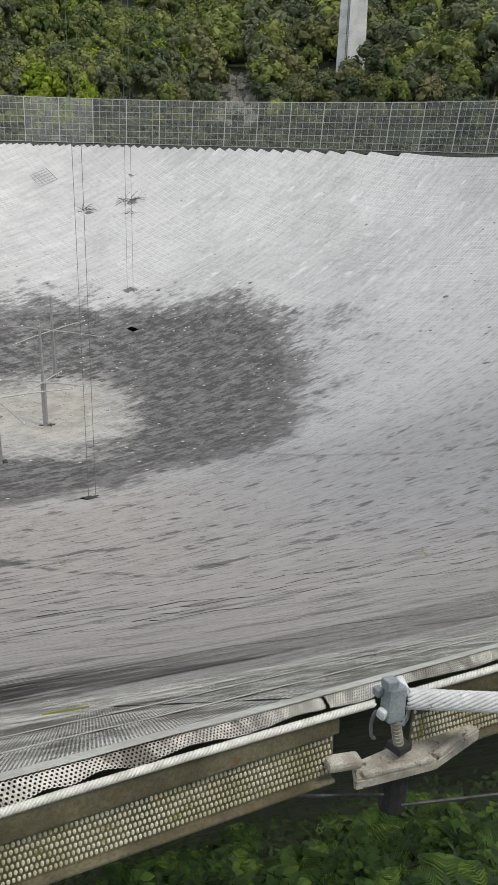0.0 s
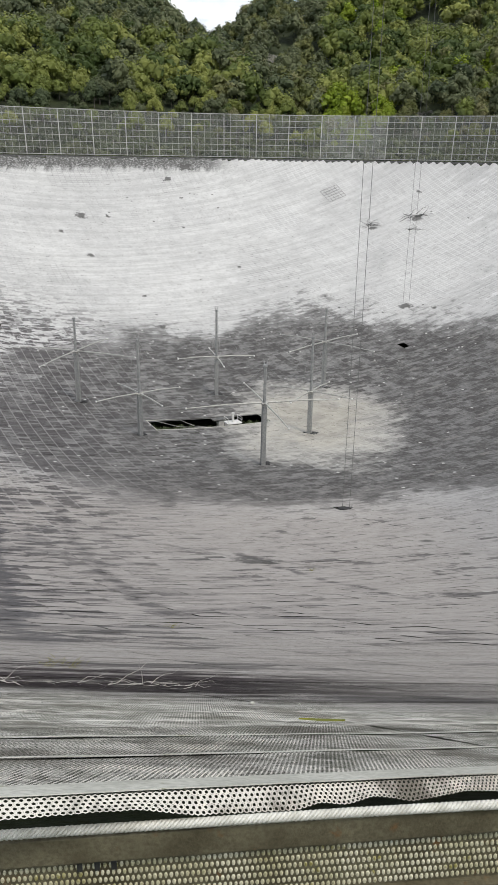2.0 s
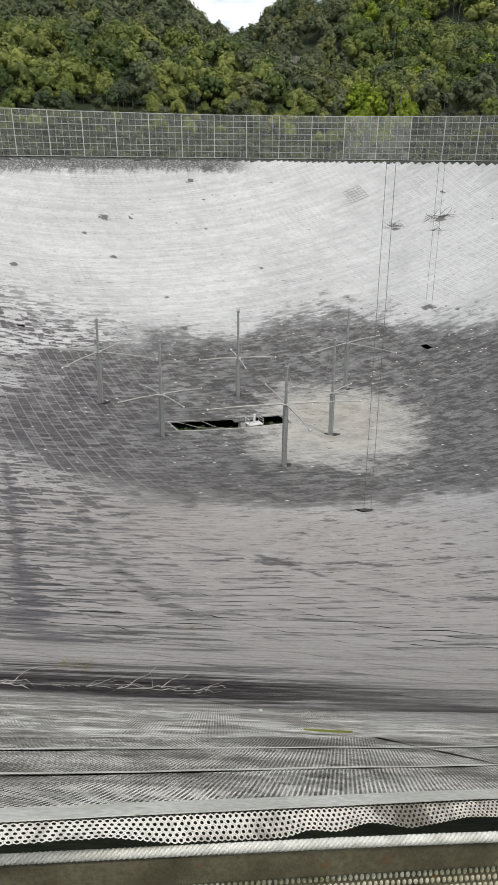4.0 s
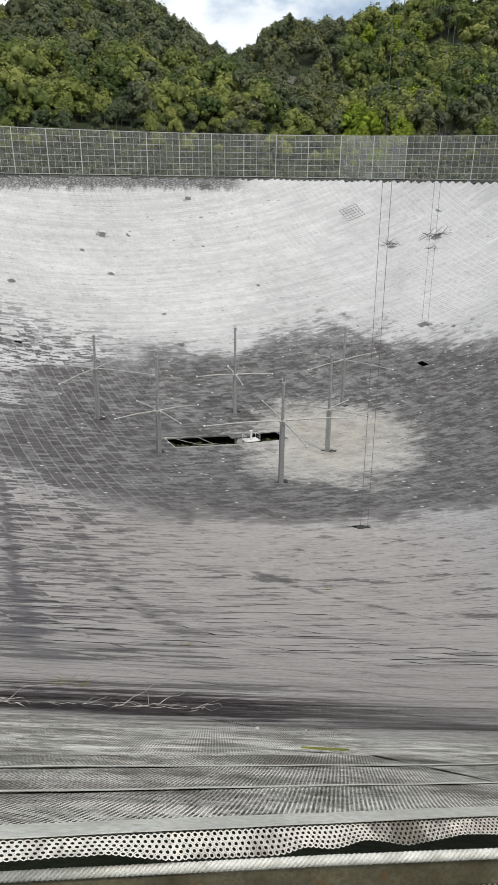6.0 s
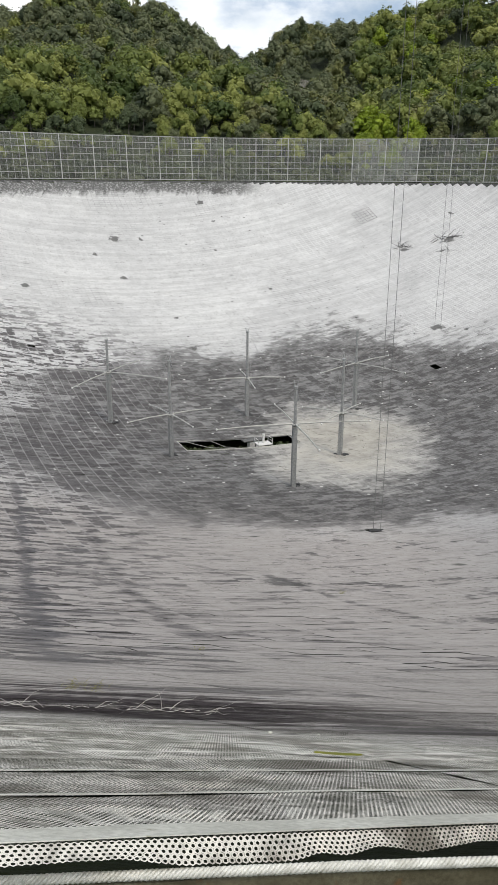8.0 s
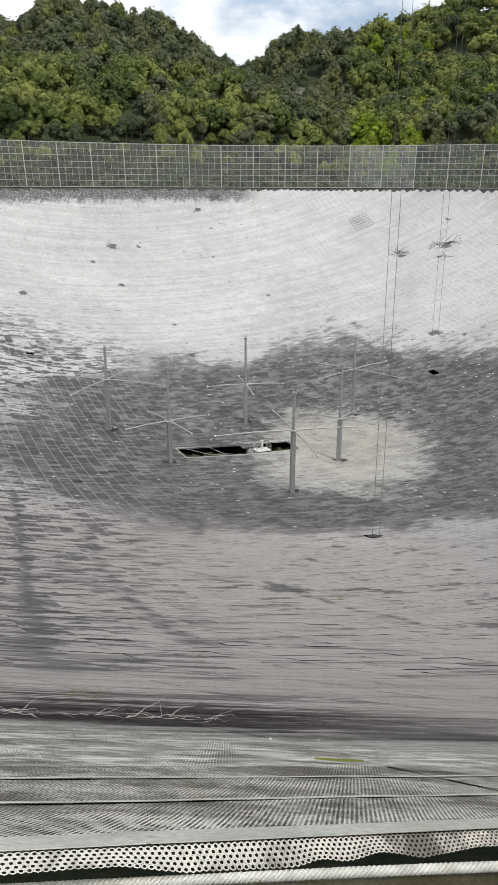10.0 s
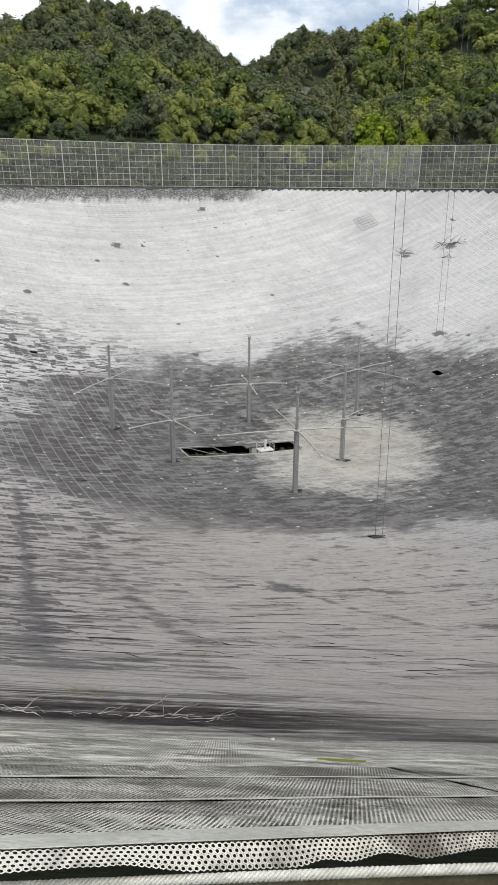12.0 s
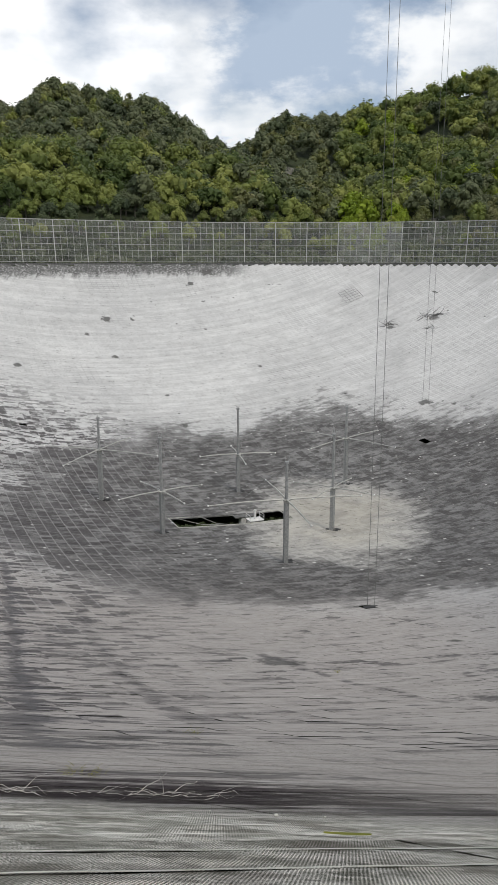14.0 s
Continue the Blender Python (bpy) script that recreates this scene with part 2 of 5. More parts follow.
    broad = m.step(m.math("ADD", wide, tint), 0.50, 0.62)
    c = m.mix(m.math("MULTIPLY", broad, m.math("MAXIMUM", m.math("MULTIPLY", left, 0.62), m.math("MULTIPLY", gather, 0.5))), c, (0.11, 0.105, 0.108))
    c = m.mix(m.math("MULTIPLY", m.math("MULTIPLY", seam_u, left), m.step(py, -105.0, -70.0, 0.0, 0.32)), c, (0.46, 0.455, 0.45))
    # thin lines along the ribs, light and dark
    c = m.mix(m.math("MULTIPLY", m.math("MAXIMUM", near, left), m.step(hair, 0.52, 0.66, 0.0, 0.42)), c, (0.15, 0.135, 0.135))
    c = m.mix(m.math("MULTIPLY", near, m.step(hair, 0.46, 0.34, 0.0, 0.22)), c, (0.56, 0.53, 0.52))
    blot = m.step(m.math("ADD", m.noise(m.scaled(q, 0.5, 1.0, 0.0), 0.16, 7, 0.72), tint), 0.62, 0.655, 0.0, 0.8)
    c = m.mix(m.math("MULTIPLY", blot, m.math("MAXIMUM", near, left)), c, (0.10, 0.095, 0.095))
    # the run of water stains down the near side, and finer broken ones beside it
    core_run = m.math("MULTIPLY", m.step(off, 0.25, 0.9, 1.0, 0.0), ends)
    c = m.mix(m.math("MULTIPLY", core_run, m.step(rows, 0.36, 0.55, 0.45, 0.95)), c, (0.095, 0.092, 0.097))
    for a, b, w, deep in (((-26.5, -67.9), (-3.5, -127.0), 0.45, 0.75), ((-4.0, -88.0), (8.5, -113.0), 0.35, 0.75), ((18.0, -22.0), (55.0, -84.0), 0.4, 0.45), ((-30.0, -75.0), (8.0, -98.0), 0.3, 0.4)):
        o2, e2 = along(m, px, py, a, b)
        o2 = m.math("ABSOLUTE", m.math("ADD", o2, m.math("MULTIPLY_ADD", mid, 4.0, -2.0)))
        c = m.mix(m.math("MULTIPLY", m.math("MULTIPLY", m.step(o2, w * 0.5, w * 2.0, 1.0, 0.0), e2), m.step(rows, 0.40, 0.56, 0.1, deep)), c, (0.09, 0.085, 0.087))
    # an algae belt a few metres below the near rim, drawn out along the ribs
    rr = m.math("ADD", m.dist(p, (0, 0, 0)), m.math("MULTIPLY_ADD", m.noise(m.scaled(q, 0.35, 1.0, 0.0), 2.2, 6, 0.7), 5.0, -2.5))
    belt = m.math("MULTIPLY", m.step(rr, 145.0, 147.2), m.step(rr, 150.2, 151.0, 1.0, 0.0))
    belt = m.math("MULTIPLY", belt, m.math("MULTIPLY", m.step(py, -60.0, -130.0), m.step(px, 2.2, -0.6, 0.08, 1.0)))
    c = m.mix(m.math("MULTIPLY", belt, m.step(m.math("ADD", hair, m.math("MULTIPLY_ADD", fine, 0.3, -0.15)), 0.43, 0.51, 0.12, 1.0)), c, (0.026, 0.019, 0.022))
    # grime running down from the far rim at one end
    rim = m.math("ADD", m.dist(p, (0, 0, 0)), m.math("ADD", m.math("MULTIPLY_ADD", m.noise(m.scaled(p, 1.0, 0.15, 0.0), 0.9, 5, 0.7), 9.0, -4.5), m.math("MULTIPLY_ADD", mid, 6.0, -3.0)))
    grime = m.math("MULTIPLY", m.step(rim, 145.2, 149.2), m.math("MULTIPLY", m.step(px, -18.0, -32.0), m.step(py, 20.0, 90.0)))
    c = m.mix(m.math("MULTIPLY", grime, m.step(fine, 0.36, 0.52, 0.35, 0.95)), c, (0.10, 0.10, 0.097))
    # scattered small dark spots, thicker on the far side
    for scale, size, at in ((0.085, 0.035, 0.46), (0.19, 0.045, 0.50)):
        v = m.n("TexVoronoi")
        v.inputs["Scale"].default_value, v.inputs["Randomness"].default_value = scale, 1.0
        m.link(p, v.inputs["Vector"])
        spot = m.step(m.math("ADD", v.outputs["Distance"], m.math("MULTIPLY_ADD", fine, 0.16, -0.08)), size, size + 0.04, 0.85, 0.0)
        c = m.mix(m.math("MULTIPLY", spot, m.step(m.noise(p, 0.018, 2), at - 0.04, at + 0.06)), c, (0.08, 0.08, 0.075))
    for sx, sy2, sr in STAINS:
        d = m.math("ADD", m.dist(p, (sx, sy2, 0)), m.math("MULTIPLY_ADD", m.noise(p, 0.5, 5, 0.7), sr * 3.2, -sr * 1.6))
        c = m.mix(m.step(d, sr * 0.5, sr * 0.9, 0.85, 0.0), c, (0.09, 0.088, 0.085))
    # pale flecks
    w = m.n("TexVoronoi")
    w.inputs["Scale"].default_value = 0.33
    m.link(p, w.inputs["Vector"])
    fleck = m.step(w.outputs["Distance"], 0.06, 0.12, 0.9, 0.0)
    c = m.mix(m.math("MULTIPLY", fleck, m.math("MAXIMUM", ring, m.math("MULTIPLY", near, 0.25))), c, (0.62, 0.62, 0.60))
    return c, fine, p


def make_dish(name, holes):
    m = Mat(name, 0.62, 0.0)
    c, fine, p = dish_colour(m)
    if holes:
        grit = m.noise(p, 9.0, 6, 0.7)
        rim_zone = m.step(m.dist(p, (0, 0, 0)), 149.6, 150.9)
        c = m.mix(m.math("MULTIPLY", rim_zone, 0.72), c, (0.80, 0.785, 0.71))
        c = m.mix(m.math("MULTIPLY", rim_zone, m.step(m.noise(p, 2.6, 8, 0.75), 0.47, 0.56, 0.0, 0.7)), c, (0.22, 0.22, 0.18))
        c = m.mix(m.math("MULTIPLY", rim_zone, m.step(m.noise(m.scaled(p, 0.35, 1.0, 0.0, -GRID), 5.0, 7, 0.72), 0.48, 0.58, 0.0, 0.60)), c, (0.14, 0.12, 0.10))
        c = m.mix(m.step(grit, 0.49, 0.64, 0.0, 0.60), c, (0.13, 0.125, 0.11))
        c = m.mix(m.step(m.noise(p, 2.2, 4), 0.64, 0.76, 0.0, 0.25), c, (0.36, 0.34, 0.25))
        c = m.mix(m.math("MULTIPLY", rim_zone, m.step(m.noise(p, 3.4, 8, 0.74), 0.54, 0.62, 0.0, 0.65)), c, (0.85, 0.825, 0.745))
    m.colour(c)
    m.bsdf.inputs["Specular IOR Level"].default_value = 0.08
    m.rough(m.step(fine, 0.3, 0.7, 0.5, 0.8))
    if holes == 2:
        # round holes, 11.6 mm apart, in staggered rows
        lo = m.local()
        sep = m.n("SeparateXYZ")
        m.link(lo, sep.inputs[0])
        pitch = 0.0116
        ds = []
        for off in (0.0, 0.5):
            a = m.math("DIVIDE", sep.outputs[0], pitch)
            b = m.math("DIVIDE", sep.outputs[1], pitch * math.sqrt(3))
            a = m.math("SUBTRACT", m.math("FRACT", m.math("ADD", a, off + 100.0)), 0.5)
            b = m.math("MULTIPLY", m.math("SUBTRACT", m.math("FRACT", m.math("ADD", b, off + 100.0)), 0.5), math.sqrt(3))
            ds.append(m.math("SQRT", m.math("ADD", m.math("MULTIPLY", a, a), m.math("MULTIPLY", b, b))))
        hole = m.math("LESS_THAN", m.math("MINIMUM", *ds), 0.29)
        rib = m.math("ABSOLUTE", m.math("SUBTRACT", m.math("FRACT", m.math("MULTIPLY_ADD", sep.outputs[1], 3.0 / 1.1, 0.5 + 30)), 0.5))
        hole = m.math("MULTIPLY", hole, m.math("GREATER_THAN", rib, 0.05))
        mixer, clear = m.n("MixShader"), m.n("BsdfTransparent")
        m.link(hole, mixer.inputs[0])
        m.link(m.bsdf.outputs[0], mixer.inputs[1])
        m.link(clear.outputs[0], mixer.inputs[2])
        m.link(mixer.outputs[0], m.out.inputs["Surface"])
    return m.m


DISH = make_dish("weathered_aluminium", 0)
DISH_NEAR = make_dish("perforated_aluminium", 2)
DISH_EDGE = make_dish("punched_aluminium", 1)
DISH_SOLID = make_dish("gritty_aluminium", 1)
GALV = worn("galvanised_steel", (0.30, 0.31, 0.31), (0.46, 0.47, 0.46), 3.0, 0.5, 0.35, stain=(0.2, 0.17, 0.12))
GALV_PALE = worn("pale_galvanised", (0.38, 0.38, 0.36), (0.55, 0.55, 0.52), 2.0, 0.55, 0.2)
BEAM = worn("mossy_galvanised", (0.085, 0.072, 0.040), (0.20, 0.18, 0.115), 9.0, 0.7, 0.1, 0.4, stain=(0.17, 0.09, 0.035), stain_at=0.6)
BEAM_LIGHT = worn("dull_zinc", (0.46, 0.43, 0.24), (0.80, 0.77, 0.62), 11.0, 0.6, 0.1, 0.3, stain=(0.33, 0.30, 0.10), stain_at=0.56)
ROPE = worn("wire_strand", (0.56, 0.55, 0.49), (0.82, 0.81, 0.75), 30.0, 0.5, 0.15, 0.3, stain=(0.36, 0.35, 0.16), stain_at=0.66)
CABLE = worn("painted_strand", (0.55, 0.56, 0.56), (0.80, 0.80, 0.80), 26.0, 0.5, 0.0, 0.4, stain=(0.22, 0.22, 0.2), stain_at=0.6)
FORGED = worn("zinc_forging", (0.24, 0.28, 0.30), (0.36, 0.40, 0.42), 12.0, 0.5, 0.3, 0.3, stain=(0.7, 0.7, 0.7), stain_at=0.66)
PLATE = worn("lichened_plate", (0.26, 0.235, 0.19), (0.55, 0.52, 0.45), 16.0, 0.8, 0.0, 0.6, stain=(0.10, 0.085, 0.05), stain_at=0.57)
CONCRETE = worn("stained_concrete", (0.62, 0.62, 0.60), (0.82, 0.81, 0.79), 0.25, 0.85, 0.0, 0.3, stain=(0.2, 0.19, 0.17), stain_at=0.63)
WHITE = worn("white_paint", (0.66, 0.66, 0.64), (0.8, 0.8, 0.78), 3.0, 0.5)
BLACK = worn("black_steel", (0.02, 0.02, 0.02), (0.045, 0.045, 0.045), 6.0, 0.6)
TWIG = worn("bleached_twig", (0.50, 0.48, 0.44), (0.72, 0.70, 0.65), 20.0, 0.8)
BARK = worn("bark", (0.10, 0.085, 0.07), (0.22, 0.20, 0.17), 1.5, 0.9)
DARK_METAL = worn("shaded_steel", (0.10, 0.10, 0.10), (0.20, 0.20, 0.19), 2.0, 0.7, 0.2)


def make_ground():
    m = Mat("jungle_floor", 0.95)
    p = m.pos()
    c = m.mix(m.step(m.noise(p, 0.09, 6), 0.35, 0.65), (0.014, 0.022, 0.008), (0.035, 0.048, 0.015))
    c = m.mix(m.step(m.noise(p, 0.9, 5), 0.5, 0.7, 0, 0.5), c, (0.055, 0.062, 0.03))
    c = m.mix(m.step(m.noise(p, 0.025, 5, 0.65), 0.64, 0.70, 0, 0.7), c, (0.24, 0.23, 0.2))
    m.colour(c)
    m.bump(m.noise(p, 1.3, 6), 0.8, 0.4)
    return m.m


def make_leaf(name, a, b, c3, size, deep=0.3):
    """Foliage: tones change from tree to tree and from clump to clump."""
    m = Mat(name, 0.6)
    p = m.pos()
    tree = m.n("TexVoronoi")
    tree.inputs["Scale"].default_value = 1.0 / size
    m.link(p, tree.inputs["Vector"])
    sep = m.n("SeparateXYZ")
    m.link(tree.outputs["Color"], sep.inputs[0])
    rnd = m.n("ObjectInfo").outputs["Random"]
    c = m.mix(m.step(sep.outputs[0], 0.1, 0.9), a, b)
    c = m.mix(m.step(m.math("ADD", m.math("MULTIPLY", sep.outputs[1], 0.5), m.math("MULTIPLY", rnd, 0.5)), 0.42, 0.78), c, c3)
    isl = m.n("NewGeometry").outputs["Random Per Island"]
    # clumps darkened at random; on the ferns this paints shade between fronds
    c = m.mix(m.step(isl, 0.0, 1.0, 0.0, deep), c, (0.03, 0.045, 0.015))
    m.colour(c)
    m.bsdf.inputs["Specular IOR Level"].default_value = 0.25
    tr = m.n("BsdfTranslucent")
    m.link(c, tr.inputs[0])
    mixer = m.n("MixShader")
    mixer.inputs[0].default_value = 0.2
    m.link(m.bsdf.outputs[0], mixer.inputs[1])
    m.link(tr.outputs[0], mixer.inputs[2])
    m.link(mixer.outputs[0], m.out.inputs["Surface"])
    return m.m


GROUND = make_ground()
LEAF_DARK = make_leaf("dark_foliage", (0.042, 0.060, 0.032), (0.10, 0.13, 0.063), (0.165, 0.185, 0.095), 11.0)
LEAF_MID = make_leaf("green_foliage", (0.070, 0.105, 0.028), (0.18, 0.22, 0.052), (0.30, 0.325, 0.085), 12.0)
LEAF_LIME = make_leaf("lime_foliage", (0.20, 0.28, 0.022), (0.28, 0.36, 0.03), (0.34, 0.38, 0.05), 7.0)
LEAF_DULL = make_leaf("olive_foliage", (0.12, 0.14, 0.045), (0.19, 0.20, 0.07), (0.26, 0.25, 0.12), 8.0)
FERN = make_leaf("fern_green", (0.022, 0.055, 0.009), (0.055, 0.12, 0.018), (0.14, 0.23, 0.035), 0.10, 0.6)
# near-black green that stands for the shade under the ferns
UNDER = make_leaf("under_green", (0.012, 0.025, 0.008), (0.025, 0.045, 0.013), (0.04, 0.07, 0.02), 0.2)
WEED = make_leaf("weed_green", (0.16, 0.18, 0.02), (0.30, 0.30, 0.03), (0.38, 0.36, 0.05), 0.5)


def make_mesh_veil(name, solid):
    """Wire netting too fine to be told apart: a thin sheet that lets most light through."""
    m = Mat(name, 0.6, 0.2)
    p = m.local()
    m.colour(m.mix(m.step(m.noise(p, 0.4, 4), 0.3, 0.7), (0.30, 0.31, 0.29), (0.46, 0.47, 0.44)))
    sep = m.n("SeparateXYZ")
    m.link(p, sep.inputs[0])
    mixer, clear = m.n("MixShader"), m.n("BsdfTransparent")
    amount = m.step(m.noise(p, 0.25, 3), 0.3, 0.7, solid * 0.8, solid * 1.2)
    m.link(amount, mixer.inputs[0])
    m.link(clear.outputs[0], mixer.inputs[1])
    m.link(m.bsdf.outputs[0], mixer.inputs[2])
    m.link(mixer.outputs[0], m.out.inputs["Surface"])
    return m.m


NET = make_mesh_veil("wire_netting", 0.2)
NET_DENSE = make_mesh_veil("dense_wire_netting", 0.4)

# ---- mesh tools ----


def mesh_object(name, verts, faces, material, parent=None, label="", smooth=False):
    me = bpy.data.meshes.new(name)
    me.from_pydata([tuple(v) for v in verts], [], faces)
    me.materials.append(material)
    if smooth:
        me.polygons.foreach_set("use_smooth", [True] * len(me.polygons))
    ob = new(name, me)
    if parent:
        ob.parent = parent
    if label:
        tagged(ob, label)
    return ob


def part(name, bm, material, parent=None, label="", smooth=False):
    me = bpy.data.meshes.new(name)
    bm.normal_update()
    bm.to_mesh(me)
    bm.free()
    me.materials.append(material)
    if smooth:
        me.polygons.foreach_set("use_smooth", [True] * len(me.polygons))
    ob = new(name, me)
    if parent:
        ob.parent = parent
    if label:
        tagged(ob, label)
    return ob


def thing(name, m, label, category, group="", kind=""):
    """An empty at the base of a thing."""
    ob = new(name)
    ob.matrix_world = m
    ob.empty_display_size = 0.2
    return tagged(ob, label, category, group, kind)


def box(bm, m, sx, sy, sz, bevel=0.0):
    made = bmesh.ops.create_cube(bm, size=1.0, matrix=m @ Matrix.Diagonal((sx, sy, sz, 1)))
    if bevel:
        edges = list({e for v in made["verts"] for e in v.link_edges})
        bmesh.ops.bevel(bm, geom=edges, offset=bevel, segments=2, affect="EDGES", profile=0.6)
    return bm


def rod(bm, a, b, r1, r2=None, sides=8):
    a, b = Vector(a), Vector(b)
    d = b - a
    m = Matrix.Translation((a + b) / 2) @ d.to_track_quat("Z", "Y").to_matrix().to_4x4()
    bmesh.ops.create_cone(bm, cap_ends=True, segments=sides, radius1=r1, radius2=r1 if r2 is None else r2, depth=d.length, matrix=m)
    return bm


def tube_path(points, radius, sides=6):
    """Verts and faces of a tube along points."""
    pts = [Vector(p) for p in points]
    verts, faces = [], []
    for k, p in enumerate(pts):
        d = (pts[min(k + 1, len(pts) - 1)] - pts[max(k - 1, 0)]).normalized()
        x = d.orthogonal().normalized() if k == 0 else (x - d * x.dot(d)).normalized()
        y = d.cross(x)
        r = radius[k] if isinstance(radius, (list, tuple)) else radius
        for s in range(sides):
            a = 2 * math.pi * s / sides
            verts.append(p + r * (math.cos(a) * x + math.sin(a) * y))
        if k:
            o = (k - 1) * sides
            faces += [(o + s, o + (s + 1) % sides, o + sides + (s + 1) % sides, o + sides + s) for s in range(sides)]
    faces += [tuple(reversed(range(sides))), tuple(range(len(verts) - sides, len(verts)))]
    return verts, faces


def strand(name, points, radius, wires, lay, wire_radius, material, label, sides=5, step=0.004):
    """A rope: wires along a path, each a part, round a core darkened for the shade between them."""
    rope = thing(name, Matrix.Identity(4), label, "cable")
    pts = [Vector(p) for p in points]
    length = [0.0]
    for a, b in zip(pts, pts[1:]):
        length.append(length[-1] + (b - a).length)
    n = int(length[-1] / step)
    for w in range(wires):
        line = []
        for k in range(n + 1):
            s = length[-1] * k / n
            j = max(i for i in range(len(length) - 1) if length[i] <= s + 1e-9)
            f = (s - length[j]) / (length[j + 1] - length[j])
            p, d = pts[j].lerp(pts[j + 1], f), (pts[j + 1] - pts[j]).normalized()
            side = d.cross(Vector((0, 0, 1))).normalized()
            up = side.cross(d)
            a = 2 * math.pi * (s / lay + w / wires)
            line.append(p + radius * (math.cos(a) * side + math.sin(a) * up))
        v, fcs = tube_path(line, wire_radius, sides)
        mesh_object("wire", v, fcs, material, rope, smooth=True)
    # the shade in the grooves is put into the core's colour
    v, fcs = tube_path(pts, radius * 0.8, 8)
    mesh_object("core", v, fcs, DARK_METAL, rope)
    return rope


# ---- ground ----
EYE_X, EYE_Y, EYE_Z = 0.0, -153.0, 49.2


def lerp_table(x, table):
    if x <= table[0][0]:
        return table[0][1]
    for (a, va), (b, vb) in zip(table, table[1:]):
        if x <= b:
            t = (x - a) / (b - a)
            return va + (vb - va) * t * t * (3 - 2 * t)
    return table[-1][1]


# heading from the near rim in degrees (to the right): angle of the skyline above the horizon
SKYLINE = [(-60, 7.45), (-30, 6.95), (-24, 7.55), (-20.5, 8.85), (-17, 10.85), (-14.4, 10.35), (-11, 10.05), (-8.4, 8.35), (-6.5, 7.15), (-5.2, 6.65), (-4.2, 7.35), (-3, 8.55), (-2, 8.95), (1.8, 9.05), (4.8, 9.65), (7.3, 10.35), (9.8, 11.05), (12, 11.45), (17, 12.45), (24, 13.75), (34, 14.05), (44, 12.25), (70, 8.25)]
# the lower, nearer shoulder of the woods
SHOULDER = [(-60, 6.0), (-26, 6.6), (-17, 7.0), (-10, 7.1), (-5.5, 6.3), (-3, 5.2), (3, 4.6), (10, 5.6), (22, 6.4), (40, 7.0), (70, 5.0)]


def dish_z(x, y):
    return DISH_R - math.sqrt(max(DISH_R**2 - x * x - y * y, 1.0))


def ground_z(x, y):
    r = math.hypot(x, y)
    if r < RIM:
        return dish_z(x, y) - 0.75 - 2.6 * min(1.0, (RIM - r) / 25.0)
    q = r - 163.0
    base = RIM_Z - 0.75 - 0.02 * min(r - RIM, 12.0)
    if q <= 0:
        return base + 0.1 * noise.noise((x * 0.4, y * 0.4, 0))
    dx, dy = x - EYE_X, y - EYE_Y
    heading, rho = math.degrees(math.atan2(dx, dy)), math.hypot(dx, dy)
    ahead = max(0.0, min(1.0, (75 - abs(heading)) / 25.0))
    q1, q2 = 105.0, 300.0
    rough = 5.0 * noise.noise((x * 0.02, y * 0.02, 1.0)) + 2.0 * noise.noise((x * 0.06, y * 0.06, 4.0))
    r1, r2 = rho + (q1 - q), rho + (q2 - q)  # about where this line of sight meets the shoulder and the ridge
    h1 = EYE_Z - base + r1 * math.tan(radians(lerp_table(heading, SHOULDER))) - 7.0
    h2 = EYE_Z - base + r2 * math.tan(radians(lerp_table(heading, SKYLINE))) - 7.5
    h1, h2 = 12 + (h1 - 12) * ahead, 22 + (h2 - 22) * ahead
    if q < q1:
        h = h1 * (q / q1) ** 0.9
        rough *= q / q1 * 0.6
    elif q < q2:
        t = (q - q1) / (q2 - q1)
        h = h1 + (h2 - h1) * (0.35 * t + 0.65 * t * t * (3 - 2 * t))
        rough *= 0.6 * (1 - t) + 0.1
    else:
        t = min(1.0, (q - q2) / 900.0)
        h = h2 + (25 - h2) * t * t * (3 - 2 * t)
        rough *= 0.1 + 2 * t
    return base + h + rough


def build_ground():
    radii = [0.01, 15, 30, 50, 75, 100, 120, 135, 145, 149, 151, 152.4, 153.5, 155, 158, 163]
    radii += [163 + 9 * k for k in range(1, 40)] + [540, 600, 680, 780, 900, 1100, 1400, 1900, 2600, 3600, 4700]
    n = 300
    verts, faces = [], []
    for r in radii:
        for k in range(n):
            a = 2 * math.pi * k / n
            x, y = r * math.sin(a), r * math.cos(a)
            verts.append((x, y, ground_z(x, y)))
    for i in range(len(radii) - 1):
        for k in range(n):
            k2 = (k + 1) % n
            faces.append((i * n + k, (i + 1) * n + k, (i + 1) * n + k2, i * n + k2))
    ob = mesh_object("ground", verts, faces, GROUND, smooth=True)
    tagged(ob, "jungle ground in a bowl rising to wooded karst hills", "ground", kind="structure")


build_ground()

# ---- the dish ----
PU, PV = 1.85, 1.0            # a panel in plan, along and across the rows
U0, V0 = -72.1, -133.71       # a corner of the grid
HOLE_U, HOLE_V = (-27.6, -4.1), (-2.15, 3.4)


def plan(u, v):
    return GC * u - GS * v, GS * u + GC * v


def grid_point(u, v, lift=0.0):
    x, y = plan(u, v)
    z = dish_z(x, y)
    n = Vector((-x, -y, DISH_R - z)) / DISH_R
    return Vector((x, y, z)) + n * lift


def near_panel(u, v):
    """The stretch of panels below the near rim that are pieces of their own."""
    x, y = plan(u + PU / 2, v + PV / 2)
    return abs(x - 1.0) < 12.0 and -153.0 < y < -134.0 and math.hypot(x, y) < RIM + 1.2


